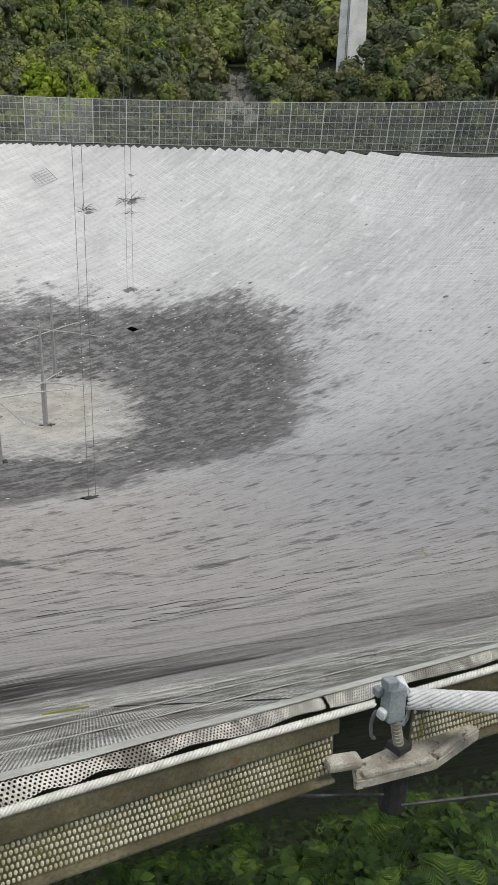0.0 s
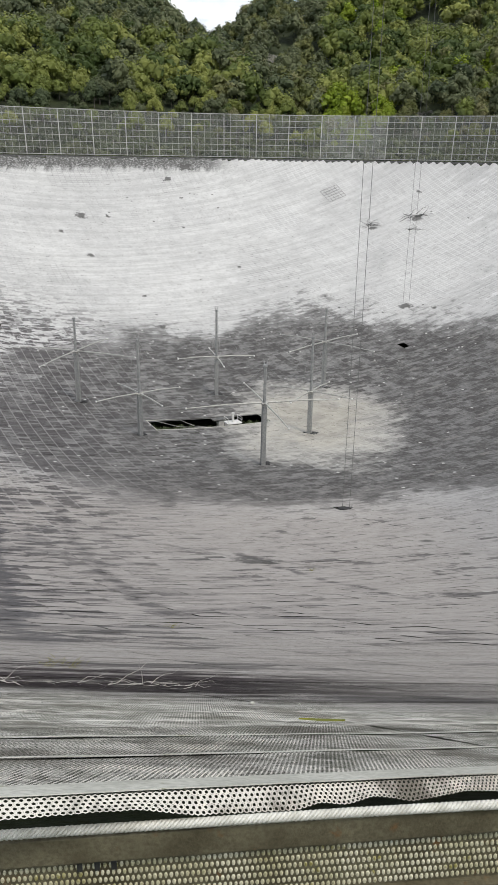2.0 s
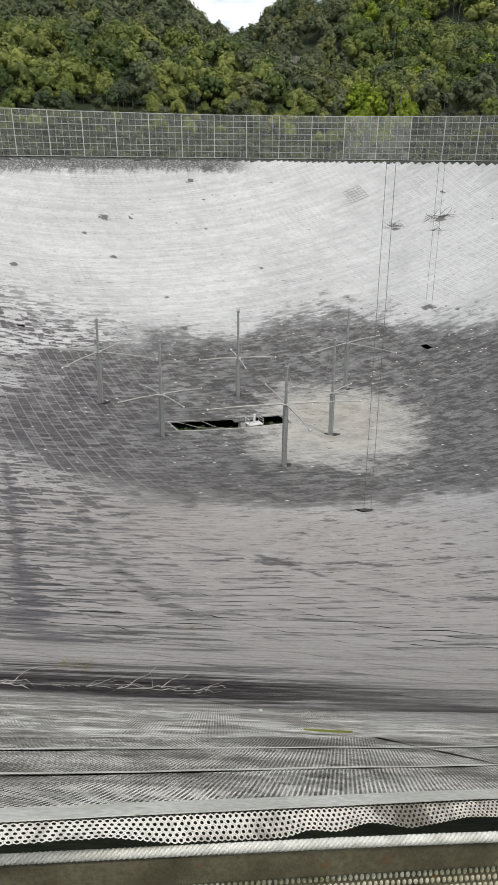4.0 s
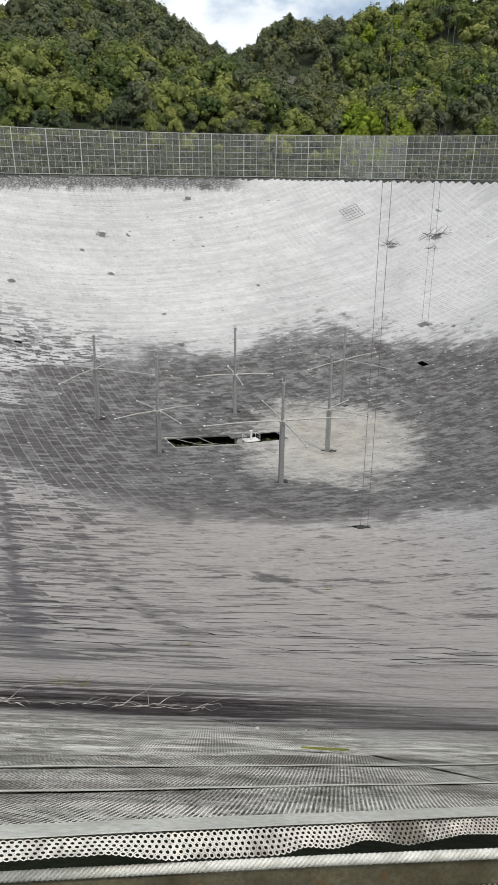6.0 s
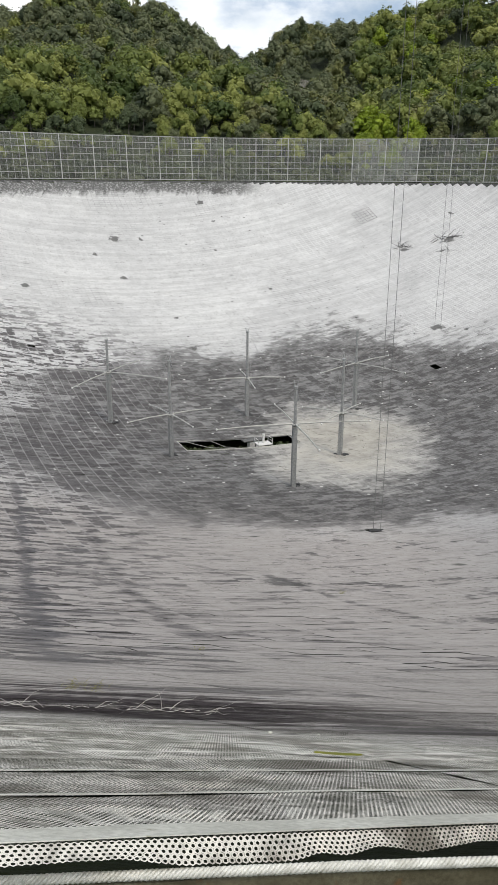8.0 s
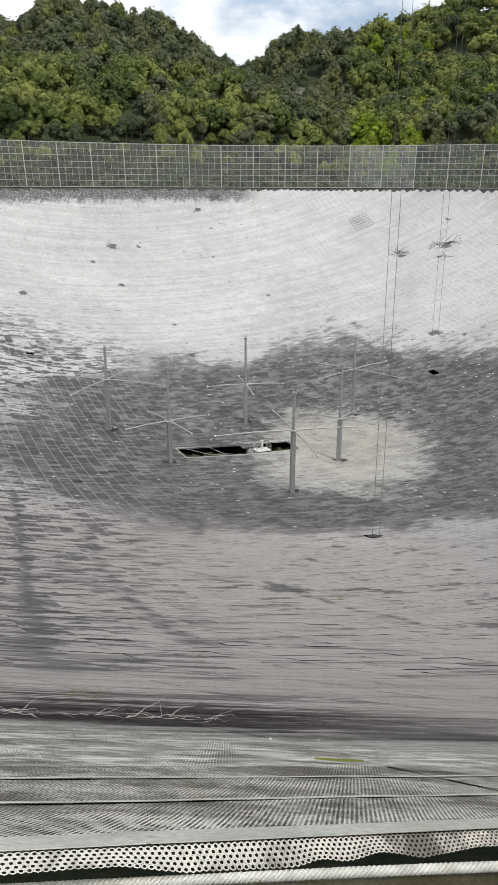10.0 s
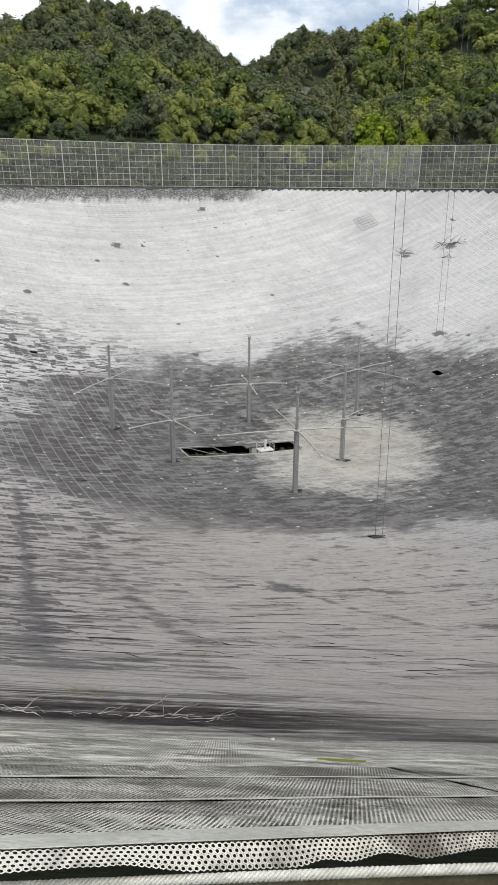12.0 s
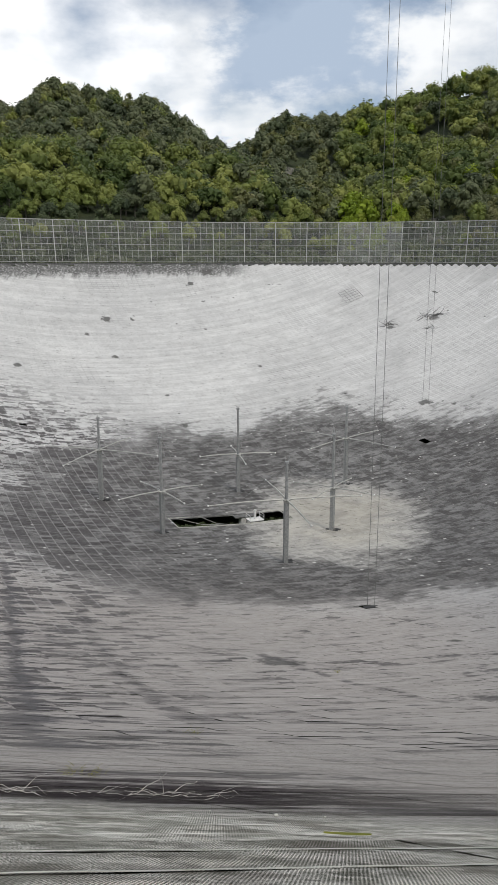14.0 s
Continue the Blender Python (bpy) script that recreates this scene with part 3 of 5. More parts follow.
def panel_skipped(u, v, rnd):
    cu, cv = u + PU / 2, v + PV / 2
    x, y = plan(cu, cv)
    if math.hypot(x, y) > RIM - 0.2 or (v < V0 - 0.01 and abs(x) < 2.4 and y < 0):
        return True
    if HOLE_U[0] - 0.3 < cu < HOLE_U[1] + 0.3 and HOLE_V[0] - 0.05 < cv < HOLE_V[1] + 0.3:
        return True
    for mx, my, mr in MISSING:
        if abs(x - mx) < mr and abs(y - my) < mr * 0.8:
            return True
    return False


MISSING = [(29.5, 44.5, 1.3), (-69.0, 30.8, 1.0), (8.45, -59.0, 1.0)]


def build_dish():
    dish = thing("radio_dish", Matrix.Identity(4), "huge spherical reflector dish of weathered grey aluminium panels", "radio telescope")
    rnd = random.Random(5)
    verts, faces, uvs, near = [], [], [], []
    gap = -0.012  # the sheets lap over one another
    for i in range(-62, 150):
        u = U0 + i * PU - 24 * PU
        for j in range(-20, 290):
            v = V0 + j * PV
            if panel_skipped(u, v, rnd):
                continue
            if near_panel(u, v):
                near.append((u, v))
                continue
            lift = rnd.gauss(0, 0.005)
            o = len(verts)
            for cu, cv in ((0, 0), (1, 0), (1, 1), (0, 1)):
                verts.append(grid_point(u + gap + cu * (PU - 2 * gap), v + gap + cv * (PV - 2 * gap), lift + rnd.gauss(0, 0.02 if v > -20 else 0.008)))
                uvs.append((cu * PU, cv * PV))
            faces.append((o, o + 1, o + 2, o + 3))
    ob = mesh_object("panelling", verts, faces, DISH, dish, "weathered aluminium panels in staggered rows")
    tagged(ob, kind="stuff")
    layer = ob.data.uv_layers.new(name="UVMap")
    layer.data.foreach_set("uv", [w for t in uvs for w in t])
    print("panels", len(faces), "near", len(near))
    # one flat panel with turned-up ribs, shared by the near pieces
    hu, hv, t = 0.5, 0.5, 0.0012
    pv, pf, pu = [], [], []

    def slab(x0, x1, y0, y1, z0, z1):
        o = len(pv)
        pv.extend([(x0, y0, z0), (x1, y0, z0), (x1, y1, z0), (x0, y1, z0), (x0, y0, z1), (x1, y0, z1), (x1, y1, z1), (x0, y1, z1)])
        pf.extend([(o + 4, o + 5, o + 6, o + 7), (o, o + 1, o + 5, o + 4), (o + 2, o + 3, o + 7, o + 6), (o + 1, o + 2, o + 6, o + 5), (o + 3, o, o + 4, o + 7)])

    WIDE, DEEP = 2.0, 1.13
    slab(-WIDE / 2, WIDE / 2, -DEEP / 2, DEEP / 2, -0.001, 0.0)
    me = bpy.data.meshes.new("panel")
    me.from_pydata(pv, [], pf)
    me.materials.append(DISH_NEAR)
    layer = me.uv_layers.new(name="UVMap")
    for loop in me.loops:
        co = me.vertices[loop.vertex_index].co
        layer.data[loop.index].uv = ((co.x / WIDE + 0.5) * PU, (co.y / DEEP + 0.5) * PV)
    solid = me.copy()
    solid.materials.clear()
    solid.materials.append(DISH_SOLID)
    for u, v in near:
        if v < V0 + 0.5 * PV and U0 - 1.2 * PU < u < U0 + 0.5 * PU:
            continue  # punched sheets stand here
        a, b, d = grid_point(u, v), grid_point(u + PU, v), grid_point(u, v + PV)
        mid = grid_point(u + PU / 2, v + PV / 2, rnd.gauss(0, 0.0015) - 0.004)
        ex, ey = b - a, d - a
        ez = ex.cross(ey).normalized()
        ey2 = ez.cross(ex).normalized()
        m = Matrix((ex.normalized(), ey2, ez)).transposed().to_4x4()
        ob = new("panel", me if v < V0 + 3.5 * PV else solid)
        ob.parent = dish
        tilt = pose(0, 0, 0, rnd.gauss(0, 0.06), rnd.gauss(0, 0.05), 0)
        ob.matrix_world = Matrix.Translation(mid) @ m @ tilt @ Matrix.Diagonal(((ex.length + 0.012) / WIDE, (ey.length + 0.02) / DEEP, 1, 1))
    return dish


def punched_sheet(name, u0, u1, v0, v1, dish, hanging=False, walls=False):
    """A thin sheet with real punched holes. A hanging one falls from its upper line towards the rim cable and ends in a torn edge."""
    pitch, hole = (0.0112, 0.0035) if hanging else (0.0116, 0.0042)
    a = grid_point(u0, v0)
    ex = (grid_point(u1, v0) - a)
    ey = (grid_point(u0, v1) - a)
    lx, ly = ex.length, ey.length
    ex, ey = ex / lx, ey / ly
    if hanging:
        ey = Vector((GS * 0.68, -GC * 0.68, -0.73))
        ly = 0.050
    ez = ex.cross(ey).normalized() * (-1 if hanging else 1)
    row = pitch * math.sqrt(3) / 2
    verts, faces = [], []
    ring = [(math.cos(radians(60 * k + 30)), math.sin(radians(60 * k + 30))) for k in range(6)]
    outer = pitch / math.sqrt(3)
    for j in range(int(ly / row)):
        y = (j + 0.5) * row
        for i in range(int(lx / pitch)):
            x = (i + 0.5 + 0.5 * (j % 2)) * pitch
            reach = torn_edge(u0 + x * (u1 - u0) / lx) / 0.054 if hanging else 1.0
            # gentle waviness of the thin sheet
            lift = 0.003 * noise.noise((x * 3.0 + u0, y * 3.0, 2.0)) + 0.002 * noise.noise((x * 9.0 + u0, y * 9.0, 5.0))
            if hanging:
                lift = y * 0.5 * noise.noise((x * 5.0 + u0 * 3, 0.0, 7.0))
            o = len(verts)
            c = a + ex * x + ey * y * reach + ez * lift
            for cx, cy in ring:
                verts.append(c + (ex * cx + ey * cy * reach) * outer)
            for cx, cy in ring:
                verts.append(c + (ex * cx + ey * cy * reach) * hole)
            if walls:
                for cx, cy in ring:
                    verts.append(c + (ex * cx + ey * cy) * hole - ez * 0.0012)
                faces += [(o + 6 + k, o + 6 + (k + 1) % 6, o + 12 + (k + 1) % 6, o + 12 + k) for k in range(6)]
            faces += [(o + k, o + (k + 1) % 6, o + 6 + (k + 1) % 6, o + 6 + k) for k in range(6)]
    ob = mesh_object(name, verts, faces, DISH_EDGE, dish, "punched aluminium sheet with a torn wavy edge" if hanging else "")
    ob.data.uv_layers.new(name="UVMap")
    ob.data.uv_layers["UVMap"].data.foreach_set("uv", [0.45] * (2 * len(ob.data.loops)))
    return ob, a, ex, ey, ez, lx, ly


TORN = [(-74.2, 0.030), (-73.7, 0.040), (-73.38, 0.029), (-73.27, 0.027), (-73.13, 0.042), (-72.98, 0.045), (-72.92, 0.035), (-72.87, 0.040), (-72.80, 0.029), (-72.71, 0.041),
        (-72.58, 0.030), (-72.40, 0.040), (-72.22, 0.030), (-71.95, 0.043), (-71.7, 0.030), (-71.3, 0.044), (-70.9, 0.033), (-70.2, 0.040)]


def torn_edge(u):
    """How far the hanging sheet reaches below its fold."""
    return lerp_table(u, TORN) + 0.002 * noise.noise((u * 23.0, 3.0, 0.0))


def strip_on(name, a, ex, ey, ez, x0, x1, y0, y1, thick, dish, seed):
    """A thin flat strip lying on a sheet, its long edges a little uneven."""
    n = 60
    verts, faces = [], []
    for k in range(n + 1):
        x = x0 + (x1 - x0) * k / n
        w = 0.004 * noise.noise((x * 7.0 + seed, 0, 0))
        lift = 0.0035 + 0.0015 * noise.noise((x * 4.0 + seed, 4.0, 0))
        for y, z in ((y0 + w, lift), (y0 + w, lift + thick), (y1 + w, lift + thick), (y1 + w, lift)):
            verts.append(a + ex * x + ey * y + ez * z)
        if k:
            o = (k - 1) * 4
            faces += [(o + s, o + (s + 1) % 4, o + 4 + (s + 1) % 4, o + 4 + s) for s in range(4)]
    return mesh_object(name, verts, faces, STRIP, dish)


STRIP = worn("flat_aluminium_strip", (0.44, 0.44, 0.39), (0.64, 0.64, 0.58), 5.0, 0.6, 0.0, 0.4, stain=(0.26, 0.26, 0.18), stain_at=0.6)
dish = build_dish()
for _u0, _u1 in ((U0 - PU, U0), (U0, U0 + PU)):
    info = punched_sheet("edge_sheet", _u0, _u1 - 0.004, V0 - 0.034, V0 - 0.03, dish, True, True)
    lower = punched_sheet("punched_sheet", _u0, _u1 - 0.004, V0 - 0.03, V0 + 0.335, dish)
    strip_on("edge_strip", *lower[1:5], 0.0, lower[5], -0.008, 0.085, 0.0015, dish, _u0)
    strip_on("rib", *lower[1:5], 0.0, lower[5], lower[6] - 0.010, lower[6] + 0.006, 0.001, dish, _u0 + 3)
    upper = punched_sheet("punched_sheet", _u0, _u1 - 0.004, V0 + 0.34, V0 + 0.665, dish)
    strip_on("rib", *upper[1:5], 0.0, upper[5], upper[6] - 0.008, upper[6] + 0.006, 0.001, dish, _u0 + 5)
    punched_sheet("punched_sheet", _u0, _u1 - 0.004, V0 + 0.67, V0 + 0.995, dish)

# ---- ground screen round the far rim ----
BAY, SCREEN_H, SCREEN_R = 11.6, 14.9, 154.5


def build_screen():
    """One bay: post, eight rails, three slim uprights, a braced frame behind, and the netting."""
    lean = radians(9)
    bay = thing("screen_bay", Matrix.Identity(4), "tall galvanised fence bay of wire netting on a steel grid", "fence", "bays of the ground screen")
    rx = Matrix.Rotation(-lean, 4, "X")
    bm = bmesh.new()
    box(bm, rx @ Matrix.Translation((-BAY / 2, 0.12, SCREEN_H / 2)), 0.26, 0.24, SCREEN_H, 0.02)
    part("post", bm, GALV_PALE, bay)
    for k in range(8):
        bm = bmesh.new()
        box(bm, rx @ Matrix.Translation((0, 0.0, 0.15 + k * (SCREEN_H - 0.3) / 7)), BAY, 0.10, 0.2 if k in (0, 7) else 0.12)
        part("rail", bm, GALV_PALE, bay)
    for k in range(1, 5):
        bm = bmesh.new()
        box(bm, rx @ Matrix.Translation((-BAY / 2 + k * BAY / 5, 0.03, SCREEN_H / 2)), 0.085, 0.06, SCREEN_H)
        part("upright", bm, GALV_PALE, bay)
    bm = bmesh.new()
    for k in range(5):
        z0, z1 = k * SCREEN_H / 5, (k + 1) * SCREEN_H / 5
        a = rx @ Vector((-BAY / 2 + (0.1 if k % 2 else 1.6), 0.5, z0))
        b = rx @ Vector((-BAY / 2 + (1.6 if k % 2 else 0.1), 0.5, z1))
        rod(bm, a, b, 0.05, sides=5)
    part("brace", bm, DARK_METAL, bay)
    bm = bmesh.new()
    rod(bm, (-BAY / 2, 0.2, 0.2), (-BAY / 2, 0.2, -2.6), 0.14, sides=6)
    part("stub", bm, DARK_METAL, bay)
    net = mesh_object("netting", [rx @ Vector(v) for v in ((-BAY / 2, 0.02, 0.1), (BAY / 2, 0.02, 0.1), (BAY / 2, 0.02, SCREEN_H), (-BAY / 2, 0.02, SCREEN_H))], [(0, 1, 2, 3)], NET, bay)
    dense = mesh_object("netting", [v.co for v in net.data.vertices], [(0, 1, 2, 3)], NET_DENSE)
    step = 2 * math.asin(BAY / 2 / SCREEN_R)
    rnd = random.Random(3)
    for k in range(-17, 27):
        a = -(k + 0.4) * step
        m = Matrix.Rotation(a, 4, "Z") @ Matrix.Translation((0, SCREEN_R, RIM_Z + 0.75)) @ pose(0, 0, 0, rnd.gauss(0, 0.4), 0, 0)
        if k == -17:
            ob = bay
            ob.matrix_world = m
        else:
            ob = copy_thing(bay, m)
        if k in (1, 2):
            for child in ob.children:
                if child.name.startswith("netting"):
                    child.data = dense.data
    bpy.data.objects.remove(dense)


build_screen()

# a rim girder under the screen, coloured dark for the shaded gap there
bm = bmesh.new()
for k in range(-40, 62):
    a0, a1 = radians(k * 2), radians(k * 2 + 2)
    p0 = Vector((math.sin(a0) * (RIM + 0.7), math.cos(a0) * (RIM + 0.7), RIM_Z + 0.1))
    p1 = Vector((math.sin(a1) * (RIM + 0.7), math.cos(a1) * (RIM + 0.7), RIM_Z + 0.1))
    d = p1 - p0
    m = Matrix.Translation((p0 + p1) / 2) @ Matrix.Rotation(math.atan2(d.y, d.x), 4, "Z")
    box(bm, m, d.length + 0.02, 0.4, 0.7)
girder = part("rim_girder", bm, DARK_METAL)
tagged(girder, "steel girder round the far rim, shade put into its dark colour", "girder", kind="structure")

# ---- antenna masts in the dish ----
MASTS = [(-40.3, -4.4, 16.6, 10.2, 12.6, -16), (-25.3, -19.8, 17.4, 7.8, 8.2, 38), (-14.5, 11.8, 18.3, 8.4, 8.2, 16), (-3.05, -32.4, 16.6, 10.5, 12.6, 18),
         (5.0, -10.7, 18.3, 8.2, 8.2, -27), (8.8, 19.6, 17.4, 10.3, 12.6, -38)]


def build_mast(x, y, height, arm_z, arm, turn):
    z = dish_z(x, y)
    lean = random.Random(x).uniform(-0.4, 0.4)
    mast = thing("antenna_mast", pose(x, y, z, 0, lean, turn), "tall galvanised mast carrying four crossed dipole arms" if arm < 10 else "tall galvanised mast with four long crossed dipole arms", "antenna", "dipole masts in the dish")
    bm = bmesh.new()
    box(bm, pose(0, 0, (arm_z - 3.3) / 2 - 0.3), 0.62, 0.62, arm_z + 3.1, 0.05)
    for k in range(4):
        a = radians(90 * k + 45)
        rod(bm, (0.43 * math.cos(a), 0.43 * math.sin(a), -3.0), (0.43 * math.cos(a), 0.43 * math.sin(a), arm_z - 0.3), 0.06, sides=6)
    part("lower_tube", bm, GALV, mast)
    bm = bmesh.new()
    rod(bm, (0, 0, arm_z - 0.4), (0, 0, height), 0.27, 0.22, 12)
    part("upper_tube", bm, GALV, mast)
    bm = bmesh.new()
    box(bm, pose(0, 0, arm_z), 1.1, 1.1, 0.22, 0.04)
    box(bm, pose(0, 0, arm_z - 0.35), 0.8, 0.8, 0.2, 0.03)
    part("collar", bm, GALV_PALE, mast)
    for k in range(4):
        a = radians(90 * k)
        d = Vector((math.cos(a), math.sin(a), 0))
        bm = bmesh.new()
        v, f = tube_path([d * 0.4 + Vector((0, 0, arm_z + 0.1)), d * arm * 0.5 + Vector((0, 0, arm_z + 0.12)), d * arm + Vector((0, 0, arm_z - 0.12))], [0.14, 0.12, 0.09], 6)
        ob = mesh_object("dipole_arm", v, f, GALV_PALE, mast)
        bm = bmesh.new()
        bmesh.ops.create_uvsphere(bm, u_segments=8, v_segments=6, radius=0.17, matrix=Matrix.Translation(d * arm + Vector((0, 0, arm_z - 0.12))))
        part("end_ball", bm, WHITE, ob)
        bm = bmesh.new()
        rod(bm, d * 0.35 + Vector((0, 0, height * 0.98)), d * arm * 0.62 + Vector((0, 0, arm_z + 0.1)), 0.012, sides=4)
        part("stay_wire", bm, GALV, mast)
    bm = bmesh.new()
    for k in range(4):
        a = radians(90 * k + 20)
        rod(bm, (0.1 * math.cos(a), 0.1 * math.sin(a), height - 0.1), (0.55 * math.cos(a), 0.55 * math.sin(a), height + 1.0), 0.035, 0.02, 5)
    rod(bm, (0, 0, height - 0.2), (0, 0, height + 0.12), 0.36, 0.36, 10)
    part("top_fork", bm, GALV, mast)
    bm = bmesh.new()
    box(bm, pose(0, 0, 0.03), 2.4, 0.5, 0.10, 0.02)
    box(bm, pose(0.8, 0.9, 0.05), 1.2, 0.8, 0.06, 0.02)
    part("foot_frame", bm, BLACK, mast)
    return mast


for row in MASTS:
    build_mast(*row)

# ---- the service opening in the floor of the dish ----


def build_opening():
    rim = thing("service_opening", Matrix.Identity(4), "long rectangular opening in the dish floor with pale edge flashing", "opening")
    (u0, u1), (v0, v1) = HOLE_U, HOLE_V
    for name, a, b in (("edge_trim", (u0, v1 + 0.45), (u1, v1 + 0.45)), ("edge_trim", (u0, v0 - 0.1), (u1, v0 - 0.1)), ("edge_trim", (u0, v0 - 0.1), (u0, v1 + 0.45)), ("edge_trim", (u1, v0 - 0.1), (u1, v1 + 0.45))):
        pts = [grid_point(a[0] + (b[0] - a[0]) * k / 8, a[1] + (b[1] - a[1]) * k / 8, 0.03) for k in range(9)]
        v, f = tube_path(pts, 0.09, 4)
        mesh_object(name, v, f, STRIP, rim)
    # walls of the pit below
    for k, (a, b) in enumerate((((u0, v1 + 0.4), (u1, v1 + 0.4)), ((u1, v1 + 0.4), (u1, v0)), ((u0, v0), (u0, v1 + 0.4)))):
        p, q = grid_point(*a, -0.05), grid_point(*b, -0.05)
        n = (q - p).cross(Vector((0, 0, 1))).normalized() * 0.15
        down = Vector((0, 0, -3.4))
        if k == 0:
            verts = [p + n, q + n, q + n * 2, p + n * 2, p + n + down * 0.07, q + n + down * 0.07, q + n * 2 + down * 0.07, p + n * 2 + down * 0.07]
        else:
            continue
        mesh_object("edge_beam", verts, [(0, 1, 2, 3), (4, 7, 6, 5), (0, 4, 5, 1), (1, 5, 6, 2), (2, 6, 7, 3), (3, 7, 4, 0)], DARK_METAL, rim)
    # hanging flap of torn sheet at one end
    a, b = grid_point(u0 + 0.1, v0 + 0.2), grid_point(u0 + 0.1, v1)
    verts = [a, b, b + Vector((1.0, 0.4, -1.2)), a + Vector((1.2, 0.3, -1.3)), a + Vector((0, 0, 0.02)), b + Vector((0, 0, 0.02)), b + Vector((1.0, 0.4, -1.18)), a + Vector((1.2, 0.3, -1.28))]
    mesh_object("torn_flap", verts, [(3, 2, 1, 0), (4, 5, 6, 7), (0, 1, 5, 4), (1, 2, 6, 5), (2, 3, 7, 6), (3, 0, 4, 7)], STRIP, rim, "pale torn sheet hanging down")
    # pillar and its cap under the opening
    x, y = plan(-12.4, 2.2)
    pillar = thing("pillar", pose(x, y, ground_z(x, y) - 0.3, 0, 0, 28.6), "grey concrete pillar standing in the opening", "pillar")
    bm = bmesh.new()
    h = dish_z(x, y) - ground_z(x, y) + 0.35
    box(bm, pose(0, 0, h / 2), 1.9, 1.3, h, 0.06)
    part("shaft", bm, CONCRETE, pillar)
    bm = bmesh.new()
    box(bm, pose(0, 0, h + 0.1), 4.4, 1.6, 0.22, 0.04)
    part("cap", bm, DARK_METAL, pillar)
    # small railed platform with a white post
    x, y = plan(-11.4, -0.6)
    z = dish_z(x, y)
    deck = thing("service_platform", pose(x, y, z, 0, 0, 28.6), "small white railed platform at the edge of the opening", "platform")
    bm = bmesh.new()
    box(bm, pose(0, 0, 0.2), 3.0, 2.2, 0.16, 0.03)
    part("deck", bm, WHITE, deck)
    bm = bmesh.new()
    for lx in (-1.3, 1.3):
        for ly in (-0.9, 0.9):
            rod(bm, (lx, ly, 0.1), (lx, ly, -3.3), 0.09, sides=6)
    part("leg", bm, DARK_METAL, deck)
    bm = bmesh.new()
    rod(bm, (0.0, 0, 0.2), (0.0, 0, 1.9), 0.24, sides=10)
    rod(bm, (0.0, 0, 1.9), (0.0, 0, 2.1), 0.30, sides=10)
    part("white_post", bm, WHITE, deck)
    for side in (-1, 1):
        bm = bmesh.new()
        for ly in (-1.0, 1.0):
            rod(bm, (side * 1.45, ly, 0.2), (side * 1.45, ly, 1.3), 0.05, sides=6)
        rod(bm, (side * 1.45, -1.0, 1.3), (side * 1.45, 1.0, 1.3), 0.05, sides=6)
        rod(bm, (side * 1.45, -1.0, 0.8), (side * 1.45, 1.0, 0.8), 0.04, sides=6)
        part("railing", bm, WHITE, deck)
    # slack wires across the opening
    for a, b in (((-26, 3.2), (-18.5, -2.2)), ((-21.0, 3.3), (-17.0, -2.3))):
        p, q = grid_point(*a, 0.1), grid_point(*b, 0.1)
        mid = (p + q) / 2 - Vector((0, 0, 0.5))
        v, f = tube_path([p, mid, q], 0.05, 5)
        ob = mesh_object("slack_wire", v, f, GALV_PALE)
        tagged(ob, "slack pale wire crossing the service opening", "wire")


build_opening()

# ---- hanging wires ----
WIRES = [((8.0, -58.9), (9.6, -42.0, 190.0)), ((8.9, -58.9), (11.2, -42.0, 190.0)), ((32.1, 68.9), (33.2, 66.0, 190.0)), ((33.7, 68.6), (34.3, 66.0, 190.0))]
for (wx, wy), end in WIRES:
    z = dish_z(wx, wy)
    bm = bmesh.new()
    rod(bm, (wx, wy, z - 1.5), end, 0.032 if wy < 0 else 0.04, sides=6)
    wire = part("hanging_wire", bm, DARK_METAL)
    tagged(wire, "thin dark steel wire hanging from above to the dish", "wire", "hanging wires")
bm = bmesh.new()
box(bm, pose(8.4, -58.9, dish_z(8.4, -58.9) - 0.05, 12, 0, 10), 1.9, 0.5, 0.12, 0.03)
tagged(part("wire_anchor", bm, BLACK), "black steel anchor frame at the foot of the wires", "anchor")

# ---- concrete tower ----


